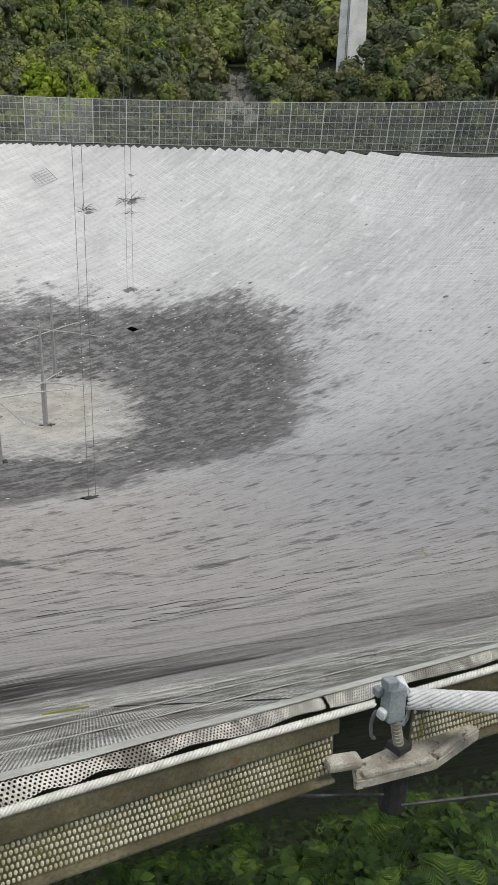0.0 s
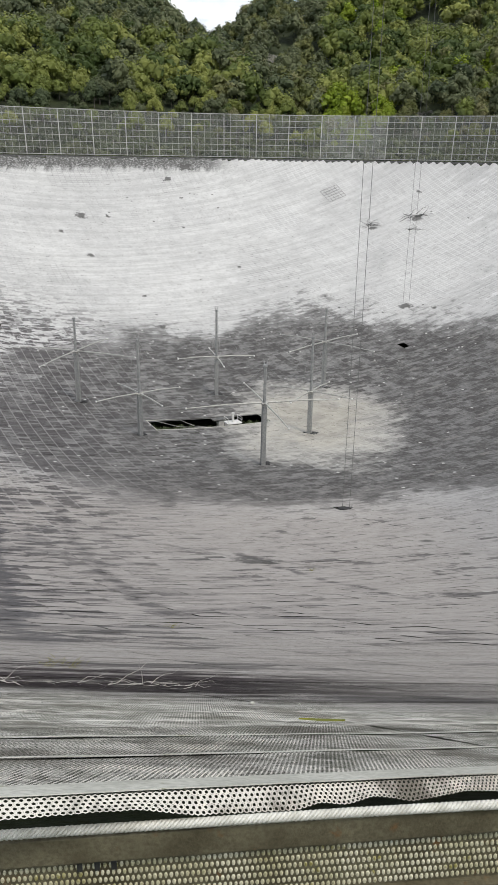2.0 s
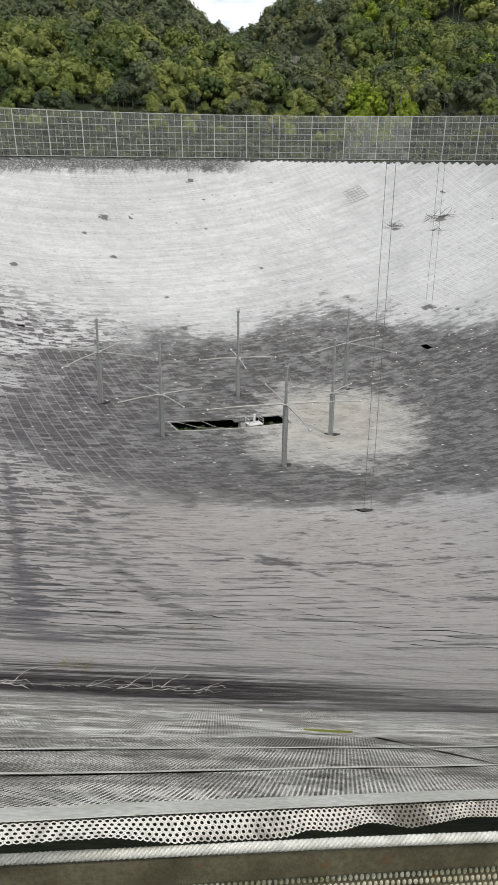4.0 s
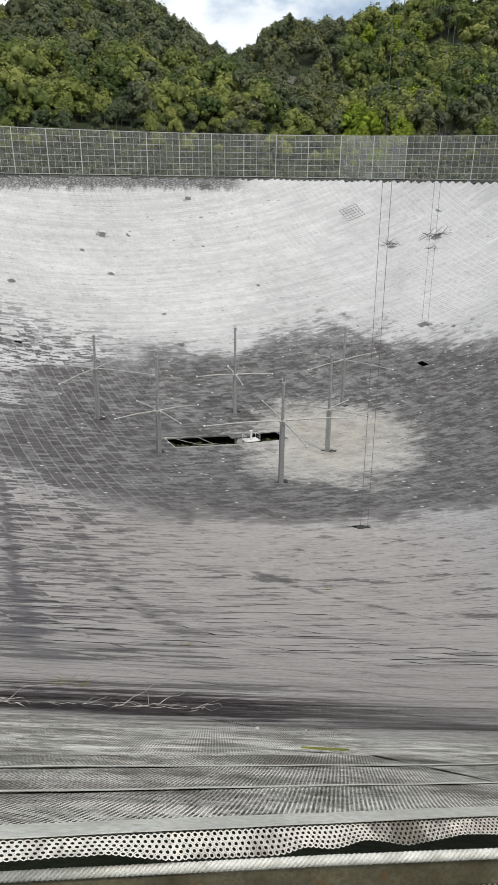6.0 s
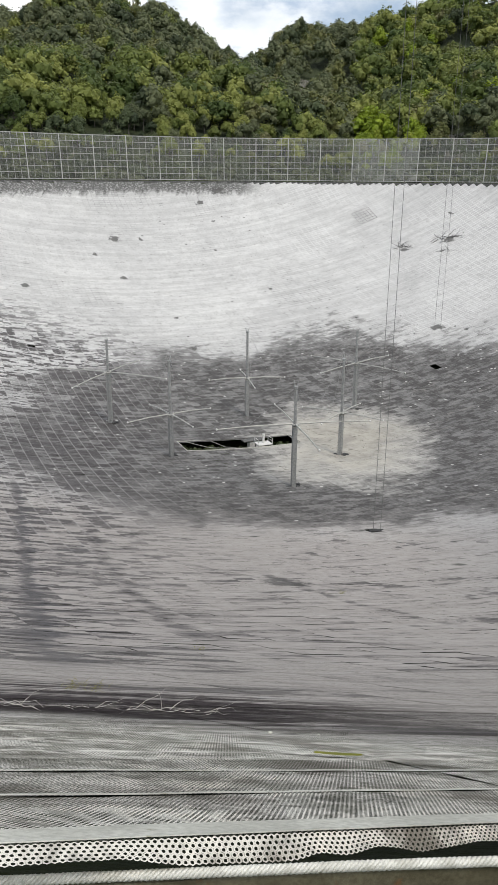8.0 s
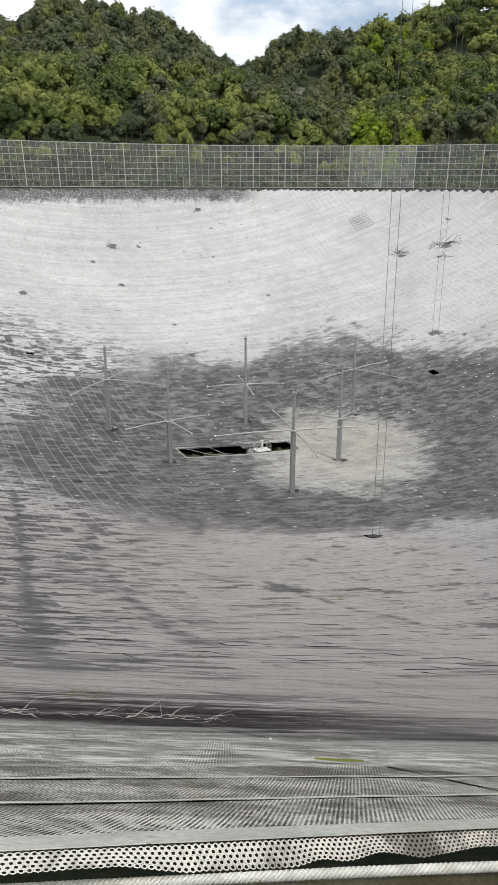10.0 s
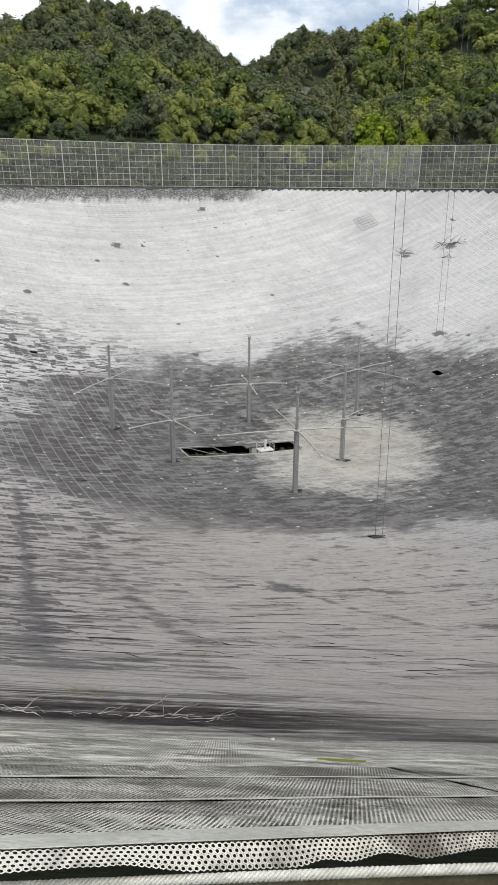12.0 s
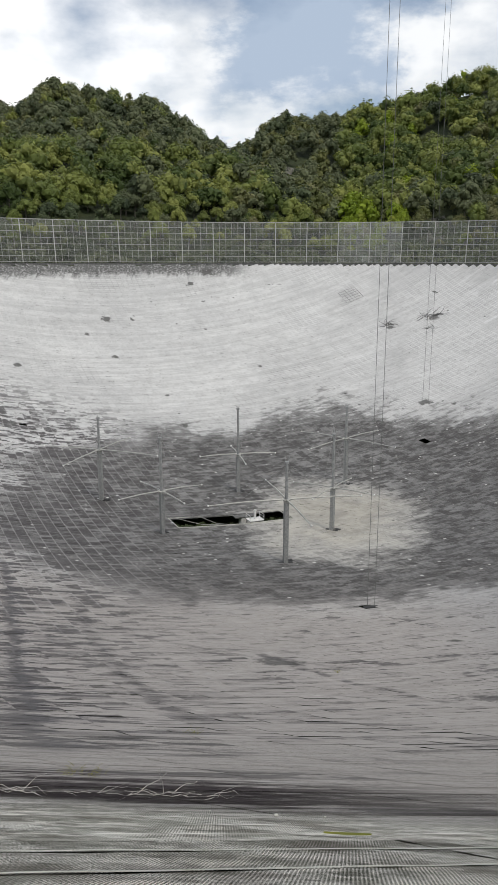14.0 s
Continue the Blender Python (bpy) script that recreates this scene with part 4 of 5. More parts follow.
def build_tower():
    heading, rho = radians(23.1), 372.0
    x, y = EYE_X + rho * math.sin(heading), EYE_Y + rho * math.cos(heading)
    z = ground_z(x, y) - 3
    tower = thing("concrete_tower", pose(x, y, z, 0, 0, -23.1), "tall pale stained concrete support tower among trees", "tower")
    H, W = 90.0, 12.2

    def taper(bm, x0, x1, y0, y1):
        s = 0.72
        v = [bm.verts.new(p) for p in ((x0, y0, 0), (x1, y0, 0), (x1, y1, 0), (x0, y1, 0), (x0 * s, y0 * s, H), (x1 * s, y0 * s, H), (x1 * s, y1 * s, H), (x0 * s, y1 * s, H))]
        for f in ((0, 1, 5, 4), (1, 2, 6, 5), (2, 3, 7, 6), (3, 0, 4, 7), (4, 5, 6, 7)):
            bm.faces.new([v[i] for i in f])

    bm = bmesh.new()
    taper(bm, -W / 2, W / 2, -1.5, 1.5)
    part("wide_web", bm, CONCRETE, tower)
    bm = bmesh.new()
    taper(bm, -1.6, 1.6, -5.0, 5.0)
    part("cross_web", bm, CONCRETE, tower)
    bm = bmesh.new()
    for lx in (-0.35, 0.35):
        rod(bm, (-2.2 + lx, -1.75, 0), (-1.9 + lx, -1.2, H * 0.6), 0.08, sides=5)
    for k in range(50):
        rod(bm, (-2.6 + k * 0.006, -1.75 + k * 0.01, k * 1.0), (-1.8 + k * 0.006, -1.75 + k * 0.01, k * 1.0), 0.05, sides=4)
    part("ladder", bm, DARK_METAL, tower)
    bm = bmesh.new()
    box(bm, pose(5.7, -1.2, 16.5), 1.6, 1.2, 0.25, 0.03)
    rod(bm, (6.4, -1.2, 16.5), (6.4, -1.2, 17.8), 0.06, sides=5)
    part("bracket", bm, DARK_METAL, tower)


build_tower()

# ---- woods ----


def crown_mesh(name, seed, radius, height, lobes, leaves, size, material, airy=0.0, core=True):
    """A crown of lobes, each a knobbly heap of foliage with a loose shell of small leaf clumps."""
    rnd = random.Random(seed)
    verts, faces = [], []
    for l in range(lobes):
        # lobes sit over a dome, the larger ones low, so that the crown swells and breaks up at its edge
        a, f = 2.4 * l + rnd.uniform(-0.5, 0.5), math.sqrt((l + 0.5) / lobes)
        lr = radius * rnd.uniform(0.30, 0.50)
        reach = radius * 0.72 * f
        c = Vector((math.cos(a) * reach, math.sin(a) * reach, height * (0.74 - 0.46 * f * f + rnd.uniform(-0.10, 0.10))))
        if core:
            bm = bmesh.new()
            bmesh.ops.create_icosphere(bm, subdivisions=1, radius=1.0)
            o = len(verts)
            bm.verts.index_update()
            for v in bm.verts:
                k = 0.78 + 0.4 * noise.noise(v.co * 1.7 + Vector((seed * 3.1, l * 2.3, 0)))
                verts.append(c + Vector((v.co.x, v.co.y, v.co.z * 0.85)) * lr * k)
            faces += [tuple(o + v.index for v in fc.verts) for fc in bm.faces]
            bm.free()
        for _ in range(leaves):
            d = Vector((rnd.gauss(0, 1), rnd.gauss(0, 1), rnd.gauss(0.4, 1))).normalized()
            p = c + d * lr * (0.72 + (0.42 + airy) * rnd.random() ** 1.4)
            nrm = (d + Vector((rnd.gauss(0, 0.3), rnd.gauss(0, 0.3), rnd.gauss(0.35, 0.3)))).normalized()
            x = nrm.orthogonal().normalized()
            x.rotate(Matrix.Rotation(rnd.uniform(0, 6.28), 3, nrm))
            y = nrm.cross(x)
            s = size * rnd.uniform(0.5, 1.2)
            o = len(verts)
            verts += [p - x * s - y * s * 0.5, p + x * s * 0.6 - y * s * 0.7, p + x * s + y * s * 0.5, p - x * s * 0.4 + y * s * 0.8]
            faces.append((o, o + 1, o + 2, o + 3))
    me = bpy.data.meshes.new(name)
    me.from_pydata([tuple(v) for v in verts], [], faces)
    me.materials.append(material)
    return me


def trunk_mesh(seed, height, girth):
    rnd = random.Random(seed)
    verts, faces = [], []

    def add(points, radii):
        v, f = tube_path(points, radii, 6)
        o = len(verts)
        faces.extend(tuple(i + o for i in fc) for fc in f)
        verts.extend(v)

    bend = Vector((rnd.uniform(-0.6, 0.6), rnd.uniform(-0.6, 0.6), 0))
    add([(0, 0, -1.5), bend * 0.5 + Vector((0, 0, height * 0.35)), bend + Vector((0, 0, height * 0.8))], [girth, girth * 0.8, girth * 0.3])
    for _ in range(5):
        a, z = rnd.uniform(0, 6.28), height * rnd.uniform(0.35, 0.6)
        s = bend * 0.6 + Vector((0, 0, z))
        e = s + Vector((math.cos(a), math.sin(a), 0.9)) * height * 0.25
        add([s, (s + e) / 2 + Vector((0, 0, 0.2)), e], [girth * 0.4, girth * 0.28, girth * 0.12])
    me = bpy.data.meshes.new("trunk")
    me.from_pydata([tuple(v) for v in verts], [], faces)
    me.materials.append(BARK)
    return me


KINDS = []  # name, label, crown mesh, trunk mesh, base of crown, reach
for k in range(4):
    KINDS.append(("broadleaf_tree", "broad green rainforest tree with a dense rounded crown", crown_mesh("crown", 10 + k, 4.6, 7.5, 13, 80, 0.34, LEAF_MID), trunk_mesh(k, 9, 0.3), 2.2))
for k in range(3):
    KINDS.append(("dark_tree", "dark green rainforest tree with an uneven crown", crown_mesh("crown", 20 + k, 4.0, 8.0, 12, 80, 0.34, LEAF_DARK, 0.15), trunk_mesh(10 + k, 10, 0.28), 2.6))
KINDS.append(("tall_tree", "tall slender tree with an airy dark crown", crown_mesh("crown", 31, 2.9, 4.6, 7, 46, 0.45, LEAF_DARK, 0.4, False), trunk_mesh(21, 13, 0.26), 8.0))
KINDS.append(("tall_tree", "tall slender tree with an airy dark crown", crown_mesh("crown", 32, 2.4, 4.0, 6, 40, 0.42, LEAF_DULL, 0.5, False), trunk_mesh(22, 12, 0.22), 7.5))
for k in range(2):
    KINDS.append(("lime_tree", "bright yellow-green feathery tree among darker woods", crown_mesh("crown", 40 + k, 3.6, 7.5, 12, 80, 0.34, LEAF_LIME, 0.25), trunk_mesh(31 + k, 8, 0.22), 1.0))
for k in range(2):
    KINDS.append(("olive_tree", "olive grey-green tree with a thin scrubby crown", crown_mesh("crown", 50 + k, 3.8, 6.5, 12, 70, 0.34, LEAF_DULL, 0.4), trunk_mesh(41 + k, 8, 0.2), 2.0))


FAR_CROWNS = []
for k, kind in enumerate(KINDS):
    radius, height = ((4.6, 7.5), (4.0, 8.0), (2.9, 4.6), (3.6, 7.5), (3.8, 6.5))[0 if k < 4 else 1 if k < 7 else 2 if k < 9 else 3 if k < 11 else 4]
    FAR_CROWNS.append(crown_mesh("far_crown", 80 + k, radius, height, 9, 36, 0.40, kind[2].materials[0], 0.15))


def place_tree(kind, x, y, scale, turn, squash):
    name, label, crown, trunk, base = KINDS[kind]
    tree = new(name)
    tree.matrix_world = Matrix.Translation((x, y, ground_z(x, y))) @ Matrix.Rotation(turn, 4, "Z") @ Matrix.Diagonal((scale, scale, scale * squash, 1))
    tagged(tree, label, "tree", "trees on the hillside")
    t = new("trunk", trunk)
    t.parent = tree
    c = new("crown", crown)
    c.parent = tree
    c.location = (0, 0, base)


def choose(heading, q, rnd):
    r = rnd.random()
    if -26 < heading < -5:
        if q < 120:
            return rnd.choice((0, 1, 2, 3, 0, 1, 2, 3, 4)) if q > 35 else rnd.choice((0, 4, 1, 6, 2))
        return rnd.choice((4, 5, 6, 4, 5, 6, 11, 2, 12))
    if 2 < heading < 6.5 and q < 75 and r < 0.8:
        return rnd.choice((9, 10))
    if heading <= 2:
        return rnd.choice((0, 1, 4, 5, 11, 12, 2)) if q < 90 else rnd.choice((4, 5, 6, 6, 11, 12))
    if heading < 16:
        return rnd.choice((0, 1, 2, 3, 4, 0, 1, 2, 11, 9)) if q > 60 else rnd.choice((4, 5, 1, 11, 12, 6))
    return rnd.choice((0, 1, 2, 4, 5, 6, 4, 5, 11, 12))


# bare rock: heading from the near rim, half width in degrees, how far behind the dish it begins and ends
ROCKS = [(15.7, 1.4, 20.0, 95.0), (8.6, 0.6, 26.0, 58.0), (-1.2, 0.75, 148.0, 192.0), (31.4, 0.6, 38.0, 60.0)]
ROCK = worn("grey_limestone", (0.09, 0.09, 0.07), (0.25, 0.24, 0.21), 0.9, 0.95, 0.0, 0.6, stain=(0.08, 0.09, 0.045), stain_at=0.56)


def build_rocks():
    """Broken limestone slopes: sheets of ledges that follow the hillside."""
    for n, (rh, rw, q0, q1) in enumerate(ROCKS):
        cols, rows_ = 34, 26
        verts, faces = [], []
        for j in range(rows_ + 1):
            q = q0 + (q1 - q0) * j / rows_
            for i in range(cols + 1):
                ragged = 1 + 0.35 * noise.noise((q * 0.15, n * 7.0, i // 17 * 5.0))
                h = radians(rh + rw * ragged * (2 * i / cols - 1))
                rr = 163.0 + q
                b = EYE_Y * math.cos(h)
                rho = -b + math.sqrt(b * b - EYE_Y**2 + rr * rr)
                x, y = EYE_X + rho * math.sin(h), EYE_Y + rho * math.cos(h)
                edge = min(i, cols - i, j, rows_ - j)
                up = -1.0 if edge == 0 else 0.3 + 1.8 * noise.noise((x * 0.22, y * 0.22, 1.0)) + 1.1 * noise.noise((x * 0.7, y * 0.7, 2.0)) + 0.6 * noise.noise((x * 1.9, y * 1.9, 5.0))
                verts.append((x, y, ground_z(x, y) + up))
        for j in range(rows_):
            for i in range(cols):
                o = j * (cols + 1) + i
                faces.append((o, o + 1, o + cols + 2, o + cols + 1))
        ob = mesh_object("rock_slope", verts, faces, ROCK)
        tagged(ob, "bare broken grey limestone slope between the trees", "rock", "rock slopes")


build_rocks()


def plant_woods():
    rnd = random.Random(77)
    spots = []
    tries = 0
    cell = {}
    while tries < 60000 and len(spots) < 2150:
        tries += 1
        heading = rnd.uniform(-25.5, 39.5)
        q = 14 + 320 * rnd.random() ** 1.1
        h = radians(heading)
        # distance along this heading at which the ground lies q beyond the dish
        rr = 163.0 + q
        b = EYE_Y * math.cos(h)
        rho = -b + math.sqrt(b * b - EYE_Y**2 + rr * rr)
        x, y = EYE_X + rho * math.sin(h), EYE_Y + rho * math.cos(h)
        if 20.5 < heading < 25.5 and 355 < rho < 388:
            continue
        bare = noise.noise((x * 0.018, y * 0.018, 9.0))
        if 5 < heading < 13 and q < 60 and bare > 0.2:
            continue
        if any(abs(heading - rh) < rw and q0 < q < q1 for rh, rw, q0, q1 in ROCKS):
            continue
        space = (6.0 if heading > 13 else 4.3) if q > 60 else (4.8 if heading > 13 else 3.6)
        key = (int(x // 6), int(y // 6))
        if any((x - a) ** 2 + (y - c) ** 2 < space**2 for i in (-1, 0, 1) for j in (-1, 0, 1) for a, c in cell.get((key[0] + i, key[1] + j), ())):
            continue
        cell.setdefault(key, []).append((x, y))
        spots.append((q, heading, x, y))
    spots.sort()
    # the ridge gets a broken line of tall airy trees
    ridge = []
    for k in range(64):
        heading = -22 + k * 1.0 + rnd.uniform(-0.4, 0.4)
        if rnd.random() < 0.35:
            continue
        h = radians(heading)
        rr = 163.0 + 298 + rnd.uniform(-12, 4)
        b = EYE_Y * math.cos(h)
        rho = -b + math.sqrt(b * b - EYE_Y**2 + rr * rr)
        ridge.append((heading, EYE_X + rho * math.sin(h), EYE_Y + rho * math.cos(h)))
    for heading, x, y in ridge:
        place_tree(rnd.choice((7, 8, 7, 8, 4)), x, y, rnd.uniform(0.8, 1.35), rnd.uniform(0, 6.28), rnd.uniform(0.9, 1.15))
    single = spots[:250]
    for q, heading, x, y in single:
        s = rnd.uniform(0.6, 1.15) * (0.75 if q < 30 else 1.0) * (1.3 if heading > 13 else 1.0)
        place_tree(choose(heading, q, rnd), x, y, s, rnd.uniform(0, 6.28), rnd.uniform(0.8, 1.2))
    # the rest of the woods, sorted by foliage
    pool = {}
    for q, heading, x, y in spots[250:]:
        kind = choose(heading, q, rnd)
        crown = FAR_CROWNS[kind]
        mat = crown.materials[0]
        s = rnd.uniform(0.8, 1.9) * (1.35 if heading > 13 else 1.0)
        m = np.array(Matrix.Translation((x, y, ground_z(x, y) + KINDS[kind][4] * s * 0.6)) @ Matrix.Rotation(rnd.uniform(0, 6.28), 4, "Z") @ Matrix.Diagonal((s, s, s * rnd.uniform(0.85, 1.25), 1)))
        co = np.empty(len(crown.vertices) * 3)
        crown.vertices.foreach_get("co", co)
        co = co.reshape(-1, 3) @ m[:3, :3].T + m[:3, 3]
        verts, faces, count = pool.setdefault(mat.name, ([], [], [0, mat]))
        o = count[0]
        faces.extend(tuple(i + o for i in p.vertices) for p in crown.polygons)
        verts.append(co)
        count[0] += len(co)
    for name, (verts, faces, count) in pool.items():
        me = bpy.data.meshes.new("far_woods")
        me.from_pydata(np.concatenate(verts).tolist(), [], faces)
        me.materials.append(count[1])
        tagged(new("far_woods", me), "dense " + name.replace("_", " ") + " of the wooded hills", "woods", kind="stuff")
    print("trees", len(spots))


plant_woods()


def build_scrub():
    """Low scrub behind the screen."""
    rnd = random.Random(8)
    me = crown_mesh("scrub", 61, 1.6, 1.8, 4, 26, 0.32, LEAF_DARK, 0.3)
    co = np.empty(len(me.vertices) * 3)
    me.vertices.foreach_get("co", co)
    co = co.reshape(-1, 3)
    polys = [tuple(p.vertices) for p in me.polygons]
    verts, faces, n = [], [], 0
    for _ in range(750):
        a = radians(rnd.uniform(-42, 68))
        r = 158 + 26 * rnd.random()
        x, y = r * math.sin(a), r * math.cos(a)
        if noise.noise((x * 0.03, y * 0.03, 3.0)) > 0.25:
            continue
        s, t = rnd.uniform(0.6, 1.7), rnd.uniform(0, 6.28)
        rot = np.array([[math.cos(t), -math.sin(t), 0], [math.sin(t), math.cos(t), 0], [0, 0, 1]]) * s
        verts.append(co @ rot.T + np.array((x, y, ground_z(x, y) - 0.2)))
        faces.extend(tuple(i + n for i in p) for p in polys)
        n += len(co)
    out = bpy.data.meshes.new("scrub")
    out.from_pydata(np.concatenate(verts).tolist(), [], faces)
    out.materials.append(LEAF_DARK)
    tagged(new("scrub", out), "low dark green scrub behind the wire screen", "scrub", kind="stuff")


build_scrub()


def bush_in_opening():
    """Green bushes growing up under the service opening."""
    rnd = random.Random(14)
    crown = crown_mesh("bush_crown", 91, 1.5, 2.2, 6, 60, 0.16, LEAF_DARK, 0.3)
    for k in range(34):
        u, v = rnd.uniform(HOLE_U[0] + 0.6, HOLE_U[1] - 0.6), rnd.uniform(HOLE_V[0] + 0.5, HOLE_V[1] + 0.6)
        if abs(u + 12) < 2.6 and v > -1.5:
            continue
        x, y = plan(u, v)
        bush = new("bush")
        s = rnd.uniform(1.0, 1.25)
        bush.matrix_world = Matrix.Translation((x, y, ground_z(x, y))) @ Matrix.Rotation(rnd.uniform(0, 6.28), 4, "Z") @ Matrix.Diagonal((s, s, s, 1))
        tagged(bush, "dark green bush growing under the opening in the dish", "bush", "bushes under the dish")
        c = new("foliage", crown)
        c.parent = bush


bush_in_opening()

# ---- the near rim ----
ROPE_SLOPE = 0.127  # the rim cable recedes to the right


def on_rope(x, out=0.0, up=0.0):
    """A point of the rim cable at x; out: towards the camera, up: above it."""
    k = math.hypot(1, ROPE_SLOPE)
    return Vector((x + out * ROPE_SLOPE / k, -152.44 + ROPE_SLOPE * x - out / k, 48.2 + 0.0227 * min(x, 0.15) + up))


RIM_TURN = math.degrees(math.atan(ROPE_SLOPE))
strand("rim_cable", [on_rope(-1.2), on_rope(-0.5), on_rope(0.05), on_rope(0.25), on_rope(0.64)], 0.0050, 4, 0.031, 0.0036, ROPE, "pale weathered twisted wire rope along the rim")
strand("rim_cable", [on_rope(0.70), on_rope(2.2)], 0.0050, 4, 0.031, 0.0036, ROPE, "pale weathered twisted wire rope leaving the clamp")


def rim_beam(x0, x1, name, label, drop=0.0, tilt=0.0):
    """A channel under the rim cable: a plain upper lip and a face whose bright holes are pale raised ovals."""
    beam = thing(name, Matrix.Identity(4), label, "beam", "rim beams")
    back = Vector((-ROPE_SLOPE, 1, 0)).normalized()
    a, b = on_rope(x0, 0, -0.012 - drop - tilt), on_rope(x1, 0, -0.012 - drop)
    ex = (b - a).normalized()
    bm = bmesh.new()
    turn = Matrix.Rotation(math.atan2(ex.y, ex.x), 4, "Z") @ Matrix.Rotation(-math.asin(ex.z), 4, "Y")
    length = (b - a).length
    box(bm, Matrix.Translation((a + b) / 2 + Vector((0, 0, -0.012)) + back * 0.006) @ turn, length, 0.010, 0.052, 0.002)
    part("lip", bm, BEAM, beam)
    bm = bmesh.new()
    box(bm, Matrix.Translation((a + b) / 2 + Vector((0, 0, -0.095)) + back * 0.020) @ turn, length, 0.004, 0.115, 0.001)
    part("face_plate", bm, BEAM, beam)
    bm = bmesh.new()
    box(bm, Matrix.Translation((a + b) / 2 + Vector((0, 0, -0.157)) + back * 0.012) @ turn, length, 0.022, 0.006, 0.001)
    part("bottom_flange", bm, BEAM, beam)
    # punched face: raised oval beads, their pale colour standing for brightness behind the holes
    pitch, rows = 0.0090, 7
    verts, faces = [], []
    rnd = random.Random(2)
    ring = [(math.cos(radians(45 * k)), math.sin(radians(45 * k))) for k in range(8)]
    front = -back
    for j in range(rows):
        for i in range(int(length / pitch)):
            cx = (i + 0.5 + 0.5 * (j % 2)) * pitch
            cz = -0.046 - j * 0.0158
            c = a + ex * cx + Vector((0, 0, cz)) + back * 0.0175
            o = len(verts)
            w, h = 0.0035 * rnd.uniform(0.85, 1.05), 0.0060 * rnd.uniform(0.85, 1.05)
            for s, d in ((1.0, 0.0), (0.8, 0.0022), (0.35, 0.0030)):
                verts += [c + ex * px * w * s + Vector((0, 0, pz * h * s)) + front * d for px, pz in ring]
            for lvl in (0, 8):
                faces += [(o + lvl + k, o + lvl + (k + 1) % 8, o + lvl + 8 + (k + 1) % 8, o + lvl + 8 + k) for k in range(8)]
            faces.append(tuple(range(o + 16, o + 24)))
    beads = mesh_object("pressed_beads", verts, faces, BEAM_LIGHT, beam, "rows of pale raised ovals standing in for bright holes")
    tagged(beads, kind="stuff")
    return beam


near_beam = rim_beam(-1.2, 0.565, "rim_beam", "olive-stained perforated steel rim channel with lichen", 0.0, 0.03)
for _x in (-0.383, -0.355, -0.328):
    bm = bmesh.new()
    box(bm, Matrix.Translation(on_rope(_x, -0.0110, -0.088)) @ Matrix.Rotation(radians(RIM_TURN), 4, "Z"), 0.009, 0.002, 0.019, 0.0006)
    part("painted_mark", bm, BLACK, near_beam, "faded black painted mark")
rim_beam(0.75, 2.2, "rim_beam", "dirty perforated steel rim channel beyond the clamp", 0.01)


